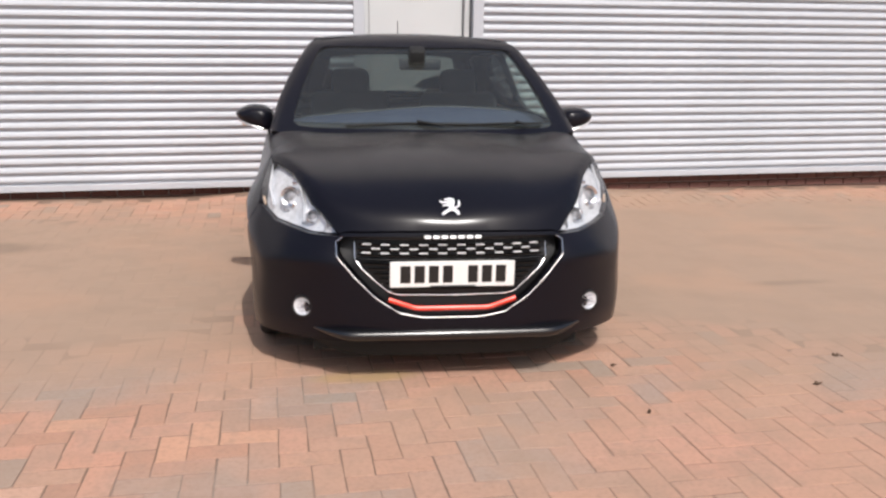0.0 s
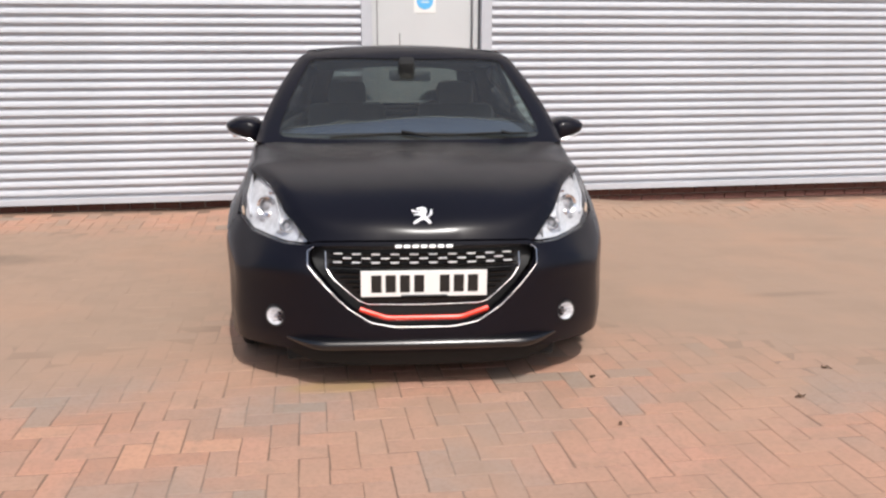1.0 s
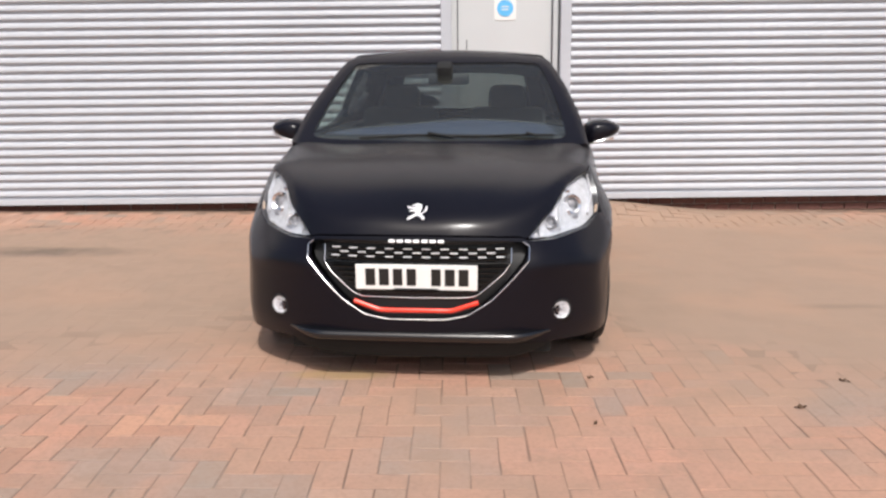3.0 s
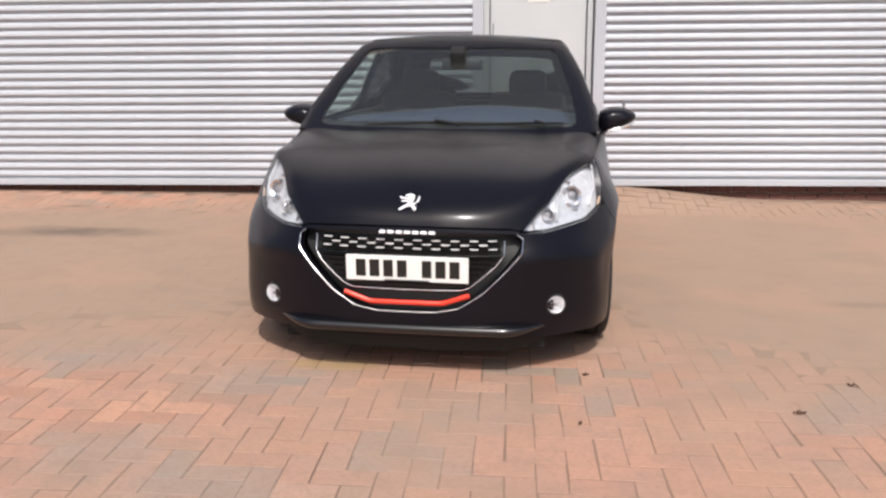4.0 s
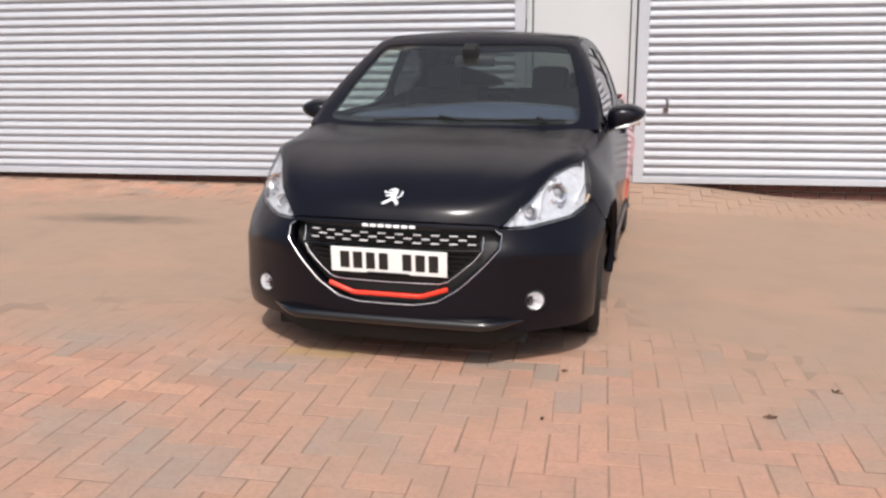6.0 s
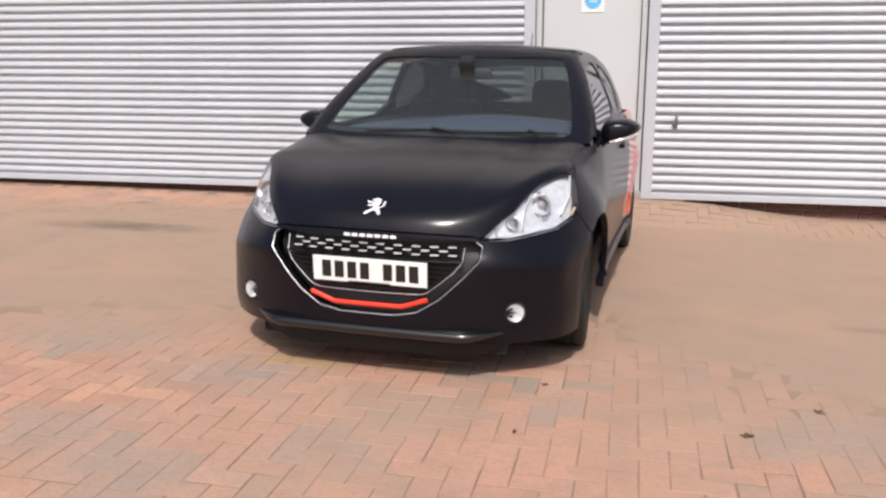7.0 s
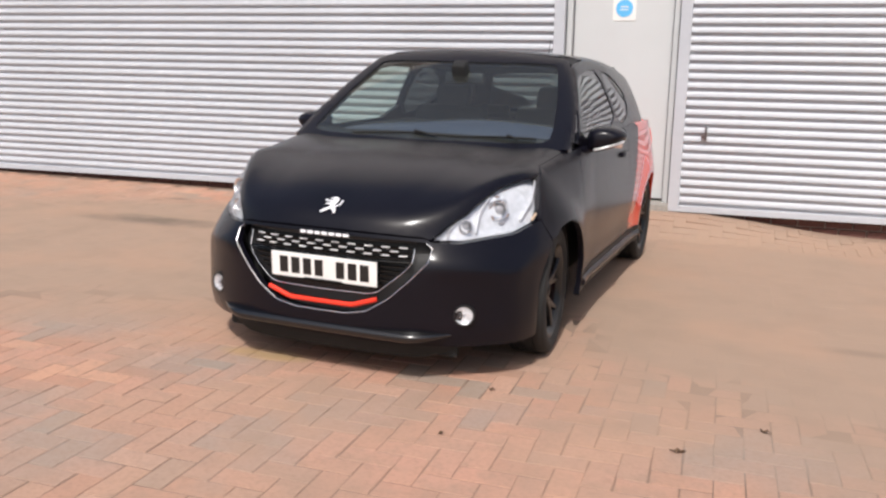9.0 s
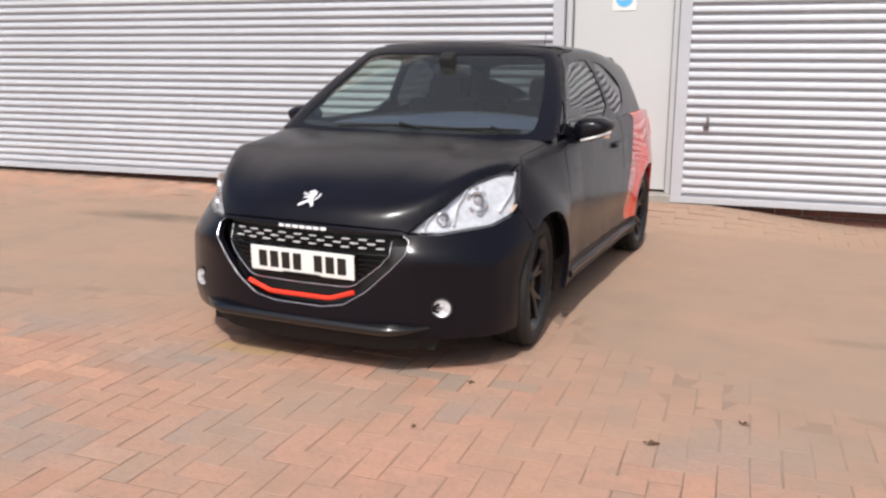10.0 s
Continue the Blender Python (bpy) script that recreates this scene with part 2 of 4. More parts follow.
def tube(points, r, sides=8, bm=None, closed=False):
    """A tube along a line of points; r may be one radius or (across, up)."""
    bm = bm or bmesh.new()
    pts = [Vector(p) for p in points]
    rings = []
    n = len(pts)
    for i, p in enumerate(pts):
        d = (pts[(i + 1) % n] - pts[i - 1]) if closed else (pts[min(i + 1, n - 1)] - pts[max(i - 1, 0)])
        d.normalize()
        side = d.cross(Vector((0, -1, 0)) if abs(d.y) < 0.9 else Vector((0, 0, 1))).normalized()
        up = side.cross(d)
        ra, rb = r if isinstance(r, tuple) else (r, r)
        rings.append([bm.verts.new(p + side * ra * math.cos(k * math.tau / sides) + up * rb * math.sin(k * math.tau / sides)) for k in range(sides)])
    for i in range(n if closed else n - 1):
        a, b = rings[i], rings[(i + 1) % n]
        for k in range(sides):
            bm.faces.new((a[k], a[(k + 1) % sides], b[(k + 1) % sides], b[k]))
    if not closed:
        bm.faces.new(rings[0]), bm.faces.new(rings[-1])
    return bm


def lathe(profile, sides=48, bm=None, closed=False):
    """Turns (radius, along) round the x axis; along is x."""
    bm = bm or bmesh.new()
    rings = [[bm.verts.new((x, r * math.cos(k * math.tau / sides), r * math.sin(k * math.tau / sides))) for k in range(sides)] for r, x in profile]
    for i in range(len(rings) if closed else len(rings) - 1):
        a, b = rings[i], rings[(i + 1) % len(rings)]
        for k in range(sides):
            bm.faces.new((a[k], a[(k + 1) % sides], b[(k + 1) % sides], b[k]))
    return bm


# ---- the car's skin: two smooth solids on which all panels are laid out ----
def smooth_max(parts, k):
    m = np.maximum.reduce(parts)
    return m + k * np.log(sum(np.exp((d - m) / k) for d in parts))


AXLE_F, AXLE_R, WHEEL_R, ARCH_R = 0.77, 3.30, 0.308, 0.352


def lower_body(x, y, z):
    """Below zero inside the body from sills to bonnet and belt."""
    ax = np.abs(x)
    wide = 0.872 - np.where(z > 0.56, 0.23, 0.14) * (z - 0.56) ** 2 - 0.14 * np.clip(0.85 - y, 0, 1) ** 2 - 0.11 * np.clip(y - 3.1, 0, 1) ** 2
    for ya in (AXLE_F, AXLE_R):
        r = np.hypot(y - ya, z - WHEEL_R)
        wide = wide + 0.020 * np.exp(-((r - ARCH_R) / 0.09) ** 2)
    wide = wide - 0.016 * np.exp(-((z - 0.40) / 0.08) ** 2) * np.clip((y - 1.2) / 0.2, 0, 1) * np.clip((2.9 - y) / 0.2, 0, 1)
    wide = wide + 0.026 * np.exp(-((y - 3.35) / 0.42) ** 2) * np.exp(-((z - 0.74) / 0.15) ** 2)
    rise = np.clip((z - 0.64) / 0.24, 0, 1)
    wide = wide - 0.050 * rise * rise * (3 - 2 * rise) * np.exp(-((y - 0.72) / 0.42) ** 2)
    wide = wide - 0.018 * np.clip((0.62 - y) / 0.3, 0, 1) * np.exp(-((z - 0.45) / 0.15) ** 2)
    full = np.clip(0.60 + 1.5 * np.clip(z - 0.50, 0, 1), 0.5, 0.85)
    front = -0.035 + full * ax ** 3 + 1.15 * np.clip(z - 0.42, 0, 1) ** 2 - (1.15 * np.clip(z - 0.57, 0, 1) ** 2 + 0.20 * np.clip(z - 0.57, 0, 1)) * np.exp(-(ax / 0.60) ** 8) + 0.9 * np.clip(0.26 - z, 0, 1) ** 1.5
    front = front - 0.026 * np.exp(-((z - 0.545) / 0.055) ** 2) * np.exp(-((ax - 0.60) / 0.15) ** 4)
    edge = y - 0.58 * ax ** 3 * np.exp(-(ax / 0.56) ** 6)
    hood = 0.719 + 0.276 * (1 - np.exp(-(edge - 0.03) / 0.40)) - 0.036 * ax ** 2 + 0.030 * np.clip((ax - 0.40) / 0.4, 0, 1) ** 1.5 * np.exp(-((y - 1.16) / 0.26) ** 2)
    hood = hood - 0.002 * np.exp(-((ax - 0.30 - 0.22 * y) / 0.045) ** 2)
    belt = 0.975 + 0.03 * (y - 1.2)
    top = np.where(y < 1.15, hood, np.maximum(hood, belt))
    back = 3.925 - 0.16 * ax ** 2.5 - 0.25 * np.clip(z - 0.75, 0, 1) ** 1.3 - 0.1 * np.clip(0.35 - z, 0, 1)
    top = top - 0.007 * np.exp(-(x / 0.085) ** 2 - ((y - 0.085) / 0.06) ** 2)
    roll = 0.015 + 0.017 * np.exp(-(ax / 0.60) ** 6)
    a, b = front - y, z - top
    gap = a - b
    nose = np.maximum(a, b) + roll * np.log1p(np.exp(-np.abs(gap) / roll)) - 0.26 * (roll - 0.015) * np.exp(-(gap / (2 * roll)) ** 2)
    soft = 0.015 + 0.034 * np.clip((y - 0.45) / 0.25, 0, 1) * np.clip((1.45 - y) / 0.35, 0, 1)
    return smooth_max([ax - wide - 0.4 * (soft - 0.015), nose, y - back], soft)


WRAP = 0.11       # how far the windscreen sweeps back towards the pillars


def cabin_shell(x, y, z):
    """Below zero inside the glasshouse."""
    ax = np.abs(x)
    h = z - 0.97
    side = ax - (0.804 + 0.008 * np.clip(h / 0.12, 0, 1) * np.clip((0.46 - h) / 0.16, 0, 1) * np.clip((2.6 - y) / 0.8, 0, 1) - 0.25 * h - 0.42 * h * h - 0.055 * np.clip(y - 2.6, 0, 2) ** 1.5)
    screen = (1.00 + 1.62 * h + WRAP * ax ** 2 - y) * 0.5
    roof = z - (1.480 - 0.052 * (y - 2.25) ** 2 - 0.09 * ax ** 2)
    rear = (y - (3.66 + (1.36 - z) * 0.55 - 0.12 * ax ** 2)) * 0.87
    return smooth_max([side, screen, roof, rear], 0.014)


def aim(kind, p, skin=None):
    """The two plan coordinates of a point for panels laid out from the front, side, top, nose or tail."""
    x, y, z = p
    if skin is cabin_shell:
        z = 0.97 + (z - 0.97) * 1.075
    if kind == "front":
        return math.atan2(x, 1.2 - y), z
    if kind == "tail":
        return math.atan2(x, y - 2.8), z
    if kind == "side":
        return y, z
    if kind == "top":
        return x, y
    return x, 0.8 * y + 0.6 * z


def rays(kind, u, v):
    one, nil = np.ones_like(u), np.zeros_like(u)
    if kind == "front":
        return np.stack([1.7 * np.sin(u), 1.2 - 1.7 * np.cos(u), v], 1), np.stack([-np.sin(u), np.cos(u), nil], 1)
    if kind == "tail":
        return np.stack([1.7 * np.sin(u), 2.8 + 1.7 * np.cos(u), v], 1), np.stack([-np.sin(u), -np.cos(u), nil], 1)
    if kind == "side":
        return np.stack([1.4 * one, u, v], 1), np.stack([-one, nil, nil], 1)
    if kind == "top":
        return np.stack([u, v, 2.2 * one], 1), np.stack([nil, nil, -one], 1)
    return np.stack([u, 0.8 * v - 1.2, 0.6 * v + 1.6], 1), np.stack([nil, 0.6 * one, -0.8 * one], 1)


def land(skin, kind, u, v, inset=0.0):
    """Where the rays through plan points meet the skin, inset by so many metres."""
    o, d = rays(kind, u, v)
    ts = np.linspace(0.3, 2.4, 70)

    def value(t):
        q = o + d * t[:, None]
        return skin(q[:, 0], q[:, 1], q[:, 2]) + inset
    grid = np.stack([value(np.full(len(u), t)) for t in ts], 1)
    inside = grid < 0
    first = np.where(inside.any(1), inside.argmax(1), grid.argmin(1))
    lo, hi = ts[np.maximum(first - 1, 0)], ts[first]
    for _ in range(16):
        mid = (lo + hi) / 2
        neg = value(mid) < 0
        hi, lo = np.where(neg, mid, hi), np.where(neg, lo, mid)
    return o + d * hi[:, None], d


def rounded(points, times=2, most=9.0):
    """Cuts the corners of an outline, by a fifth of each side or by that many metres at most."""
    pts = [np.array(p, float) for p in points]
    for _ in range(times):
        out = []
        for a, b in zip(pts, pts[1:] + pts[:1]):
            k = min(0.2, most / max(1e-9, np.hypot(*(b - a))))
            out += [(1 - k) * a + k * b, k * a + (1 - k) * b]
        pts = out
    return pts


def inside_loop(loop, pts):
    x, y = pts[:, 0], pts[:, 1]
    hit = np.zeros(len(pts), bool)
    for (x0, y0), (x1, y1) in zip(loop, np.roll(loop, -1, 0)):
        if y0 != y1:
            hit ^= ((y0 > y) != (y1 > y)) & (x < (x1 - x0) * (y - y0) / (y1 - y0) + x0)
    return hit


def loop_gap(loop, pts):
    best = np.full(len(pts), 9.0)
    for a, b in zip(loop, np.roll(loop, -1, 0)):
        ab = b - a
        t = np.clip(((pts - a) @ ab) / max(ab @ ab, 1e-12), 0, 1)
        best = np.minimum(best, np.hypot(*(pts - a - t[:, None] * ab).T))
    return best


def panel(name, skin, kind, outline, mat, parent, holes=(), step=0.022, depth=0.014, inset=0.0, side=1, label="", smooth_times=2, hole_smooth=2, corner=9.0):
    """A panel of the skin inside an outline of rough 3D points, with holes cut out and its edge turned inwards."""
    loops = []
    for k, ring in enumerate((outline, *holes)):
        flat = rounded([aim(kind, p, skin) for p in ring], smooth_times if k == 0 else hole_smooth, corner if k == 0 else 9.0)
        out = []
        for a, b in zip(flat, flat[1:] + flat[:1]):
            n = max(1, int(np.hypot(*(b - a)) / step + 0.5))
            out += [a + (b - a) * i / n for i in range(n)]
        loops.append(np.array(out))
    lo, hi = loops[0].min(0), loops[0].max(0)
    gx, gy = np.meshgrid(np.arange(lo[0] + step / 2, hi[0], step), np.arange(lo[1] + step / 2, hi[1], step))
    g = np.stack([gx.ravel(), gy.ravel()], 1)
    keep = inside_loop(loops[0], g)
    for ring in loops[1:]:
        keep &= ~inside_loop(ring, g)
    for ring in loops:
        keep &= loop_gap(ring, g) > step * 0.45
    g = g[keep]
    verts = [tuple(p) for ring in loops for p in ring] + [tuple(p) for p in g]
    edges, at = [], 0
    for ring in loops:
        n = len(ring)
        edges += [(at + i, at + (i + 1) % n) for i in range(n)]
        at += n
    from_cdt = delaunay_2d_cdt([Vector(p) for p in verts], edges, [], 0, 1e-6)
    pts = np.array([(p.x, p.y) for p in from_cdt[0]])
    tris = np.array([f for f in from_cdt[2] if len(f) == 3])
    mid = pts[tris].mean(1)
    ok = inside_loop(loops[0], mid)
    for ring in loops[1:]:
        ok &= ~inside_loop(ring, mid)
    tris = tris[ok]
    place, way = land(skin, kind, pts[:, 0], pts[:, 1], inset)
    inner = place + way * depth
    if side < 0:
        place, inner = place * (-1, 1, 1), inner * (-1, 1, 1)
    count = {}
    for a, b, c in tris:
        for e in ((a, b), (b, c), (c, a)):
            count[frozenset(e)] = count.get(frozenset(e), 0) + 1
    n = len(pts)
    faces = [tuple(int(i) for i in f) for f in tris]
    if depth:
        for e, k in count.items():
            if k == 1:
                a, b = (int(i) for i in e)
                faces.append((a, b, b + n, a + n))
    bm = bmesh.new()
    vs = [bm.verts.new(p) for p in np.concatenate([place, inner])]
    for f in faces:
        bm.faces.new([vs[i] for i in f])
    bmesh.ops.delete(bm, geom=[v for v in bm.verts if not v.link_faces], context="VERTS")
    return part(name, bm, mat, parent, label, smooth=True, sharp=0.7)


def mirrored(points):
    """A closed outline from its half with x >= 0, listed from the middle round to the middle."""
    return list(points) + [(-x, y, z) for x, y, z in reversed(points) if x > 1e-6]


def on_skin(kind, p, inset=0.0, skin=None):
    u, v = aim(kind, p)
    q, d = land(skin or lower_body, kind, np.array([u]), np.array([v]), inset)
    return Vector(q[0])


def row_on_skin(kind, pts, inset=0.0):
    uv = np.array([aim(kind, p) for p in pts])
    return [Vector(q) for q in land(lower_body, kind, uv[:, 0], uv[:, 1], inset)[0]]


def arc(y0, z0, r, a0, a1, n=10):
    return [(0.9, y0 + r * math.cos(radians(a0 + (a1 - a0) * i / n)), z0 + r * math.sin(radians(a0 + (a1 - a0) * i / n))) for i in range(n + 1)]


def build_wheel(car, x, y, side, steer=0.0):
    wheel = part("wheel", lathe([(0.235, -0.09), (0.228, -0.085), (0.205, -0.06), (0.20, 0.06), (0.222, 0.086), (0.235, 0.09), (0.226, 0.06), (0.222, -0.06)], 56, closed=True), RIM, car, smooth=True)
    wheel.matrix_local = pose(x, y, WHEEL_R, 0, 0, steer + (0 if side > 0 else 180))
    section = [(0.229, -0.088), (0.25, -0.100), (0.275, -0.102), (0.296, -0.094), (0.306, -0.078)]
    for k, gx in enumerate((-0.045, 0.0, 0.045)):
        section += [(WHEEL_R, gx - 0.016), (WHEEL_R, gx - 0.004), (0.301, gx - 0.0035), (0.301, gx + 0.0035), (WHEEL_R, gx + 0.004), (WHEEL_R, gx + 0.016)]
    section += [(0.306, 0.078), (0.296, 0.094), (0.275, 0.102), (0.25, 0.100), (0.229, 0.088)]
    part("tyre", lathe(section, 64), RUBBER, wheel, "black low-profile tyre", smooth=True, sharp=0.5)
    for k in range(5):
        for lean in (-9, 9):
            a = radians(k * 72 + 90)
            b = radians(k * 72 + 90 + lean * 1.9)
            bm = bmesh.new()
            ring = []
            for r, ang, w, xo in ((0.045, a, 0.020, 0.050), (0.12, a + (b - a) * 0.45, 0.015, 0.066), (0.19, a + (b - a) * 0.85, 0.012, 0.074), (0.226, b, 0.015, 0.078)):
                d, t = Vector((0, math.cos(ang), math.sin(ang))), Vector((0, -math.sin(ang), math.cos(ang)))
                ring.append([bm.verts.new(d * r + t * s * w + Vector((xo - dx, 0, 0))) for s, dx in ((-1, 0.006), (-0.6, 0), (0.6, 0), (1, 0.006), (0.8, 0.028), (-0.8, 0.028))])
            for p, q in zip(ring, ring[1:]):
                for i in range(6):
                    bm.faces.new((p[i], p[(i + 1) % 6], q[(i + 1) % 6], q[i]))
            bm.faces.new(ring[0]), bm.faces.new(ring[-1])
            part("spoke", bm, RIM, wheel, smooth=True)
    part("hub_cap", lathe([(0.0001, 0.066), (0.026, 0.066), (0.034, 0.060), (0.05, 0.052), (0.06, 0.04), (0.06, 0.0), (0.0001, 0.0)], 24), RIM, wheel, smooth=True)
    part("brake_disc", lathe([(0.0001, 0.02), (0.075, 0.02), (0.08, 0.005), (0.145, 0.005), (0.145, -0.016), (0.0001, -0.016)], 40), DISC, wheel, "grey steel brake disc", smooth=True)
    part("brake_caliper", box((0.07, 0.09, 0.16), (-0.005, 0.115, 0.05), 0.015), CALIPER, wheel, "red brake caliper", smooth=True)
    return wheel


def build_mirror(car, s):
    """Door mirror: a drop-shaped shell with its tip outwards, a flat reflecting back and a bright lower strip."""
    edge = rounded([(-0.100, 0.040), (-0.052, 0.076), (0.035, 0.074), (0.098, 0.038), (0.112, 0.012), (0.085, -0.030), (0.02, -0.066), (-0.05, -0.080), (-0.098, -0.076)], 2)
    bm = bmesh.new()
    rings = []
    for k in range(1, 9):
        a = radians(90 * k / 8)
        size, depth = math.sin(a) ** 0.6, -0.118 * math.cos(a) ** 0.9
        rings.append([(u * size, depth, v * size) for u, v in edge])
    rings += [[(u, 0.038, v) for u, v in edge], [(u * 0.93, 0.046, v * 0.92) for u, v in edge], [(u * 0.90, 0.036, v * 0.88) for u, v in edge]]
    put = lambda p: (s * (0.902 + p[0]), 1.500 + p[1] + 0.16 * p[0], 1.006 + 0.9 * p[2] + 0.05 * p[0])
    made = [[bm.verts.new(put(p)) for p in ring] for ring in rings]
    for a, b in zip(made, made[1:]):
        for i in range(len(a)):
            bm.faces.new((a[i], a[(i + 1) % len(a)], b[(i + 1) % len(a)], b[i]))
    bm.faces.new(made[0]), bm.faces.new(made[-1])
    mirror = part("door_mirror", bm, PAINT, car, "black door mirror", smooth=True)
    part("mirror_glass", box((0.17, 0.004, 0.10), (s * 0.897, 1.5385, 1.004), 0.0018), SILVER, mirror, "mirror glass", smooth=True)
    strip = []
    for i in range(11):
        u, v = -0.045 + 0.140 * i / 10, -0.060 + 0.042 * (i / 10) ** 1.4
        k = np.argmax([(u * a + v * b) / math.hypot(a, b) for a, b in edge])
        size = min(0.97, math.hypot(u, v) / math.hypot(*edge[k]))
        strip.append(put((u, -0.118 * math.cos(math.asin(size ** (1 / 0.6))) ** 0.9 - 0.003, v)))
    part("indicator_strip", tube(strip, (0.007, 0.009), 8), BEZEL, mirror, "clear silver indicator strip", smooth=True)
    part("mirror_arm", box((0.13, 0.08, 0.034), (s * 0.80, 1.500, 0.952), 0.012, (0, s * -14, 0)), TRIM, mirror, smooth=True)


# upper edge of the headlamp, from its inner tip to its outer tip
LAMP_TOP = [(0.456, 0.11, 0.630), (0.51, 0.172, 0.690), (0.565, 0.245, 0.738), (0.592, 0.285, 0.772), (0.645, 0.405, 0.834), (0.722, 0.535, 0.868), (0.742, 0.575, 0.868), (0.774, 0.640, 0.886)]


def build_headlamp(car, s):
    """Clear lens over a silver housing with two round units and a marker."""
    edge = [(0.57, 0.18, 0.622), (0.64, 0.25, 0.632), (0.735, 0.375, 0.645), (0.790, 0.49, 0.680), (0.800, 0.555, 0.76), (0.790, 0.60, 0.84)] + LAMP_TOP[::-1]
    lamp = panel("headlamp", lower_body, "front", edge, BEZEL, car, step=0.015, depth=0.012, inset=0.045, side=s, label="clear headlamp with silver housing", smooth_times=1, corner=0.008)
    lens = panel("lens", lower_body, "front", edge, LENS, lamp, step=0.015, depth=0.0, inset=0.001, side=s, label="clear plastic lens", smooth_times=1, corner=0.008)
    lens.visible_shadow = False
    for name, at, r in (("main_beam", (0.676, 0.364, 0.742), 0.044), ("dipped_beam", (0.575, 0.218, 0.680), 0.031)):
        c = on_skin("front", at, 0.05)
        out = Vector((s * 0.30, -0.93, 0.10)).normalized()
        m = Matrix.Translation((s * c.x, c.y, c.z)) @ out.to_track_quat("X", "Z").to_matrix().to_4x4()
        ring = part(name, lathe([(r * 0.62, 0.0), (r * 0.72, 0.022), (r * 0.95, 0.030), (r, 0.024), (r, -0.02)], 32), SILVER, lamp, "round silver reflector", smooth=True)
        ring.matrix_local = m
        part("projector", lathe([(0.0001, 0.020), (r * 0.3, 0.018), (r * 0.55, 0.008), (r * 0.62, -0.004), (r * 0.62, -0.02)], 24), LAMP_DARK, ring, "dark projector eye", smooth=True)
    for k in range(6):
        a = radians(35 + 60 * k)
        c = on_skin("front", (0.676 + 0.056 * math.cos(a), 0.364, 0.742 + 0.056 * math.sin(a)), 0.036)
        part("reflector_facet", box((0.026, 0.010, 0.015), (s * c.x, c.y, c.z), 0.003, (0, s * math.degrees(-a) + 90, s * 25), segments=1), SILVER if k % 2 else LAMP_DARK, lamp, "small reflector facet")
    for a0, a1, a2, r in (((0.770, 0.61, 0.845), (0.765, 0.53, 0.76), (0.745, 0.44, 0.690), 0.006), ((0.625, 0.35, 0.79), (0.605, 0.29, 0.73), (0.612, 0.24, 0.65), 0.006),
                          ((0.53, 0.20, 0.70), (0.515, 0.16, 0.66), (0.52, 0.15, 0.635), 0.004)):
        line = row_on_skin("front", [a0, a1, a2], 0.030)
        part("reflector_fin", tube([(s * p.x, p.y, p.z) for p in line], (r, 0.014), 8), BEZEL, lamp, "bright reflector fin", smooth=True)
    low = row_on_skin("front", [(0.49, 0.13, 0.632), (0.57, 0.185, 0.632), (0.65, 0.26, 0.642), (0.73, 0.38, 0.658)], 0.014)
    part("light_strip", tube([(s * p.x, p.y, p.z) for p in low], 0.003, 8), BEZEL, lamp, "bright day light strip", smooth=True)
    amber = [on_skin("front", p, 0.016) for p in ((0.787, 0.53, 0.718), (0.780, 0.49, 0.690))]
    part("amber_marker", tube([(s * p.x, p.y, p.z) for p in amber], 0.005, 8), AMBER, lamp, "small amber marker", smooth=True)


def build_seat(car, x, y, rear=False):
    bm = box((0.50, 0.50, 0.16), (x, y, 0.42), 0.05)
    seat = part("seat", bm, CABIN, car, "dark cloth seat", smooth=True)
    part("backrest", box((0.52, 0.15, 0.68), (x, y + 0.30, 0.78), 0.06, (-12, 0, 0)), CABIN, seat, smooth=True)
    part("headrest", box((0.25, 0.11, 0.19), (x, y + 0.38, 1.165), 0.052, (-10, 0, 0)), CABIN, seat, smooth=True)


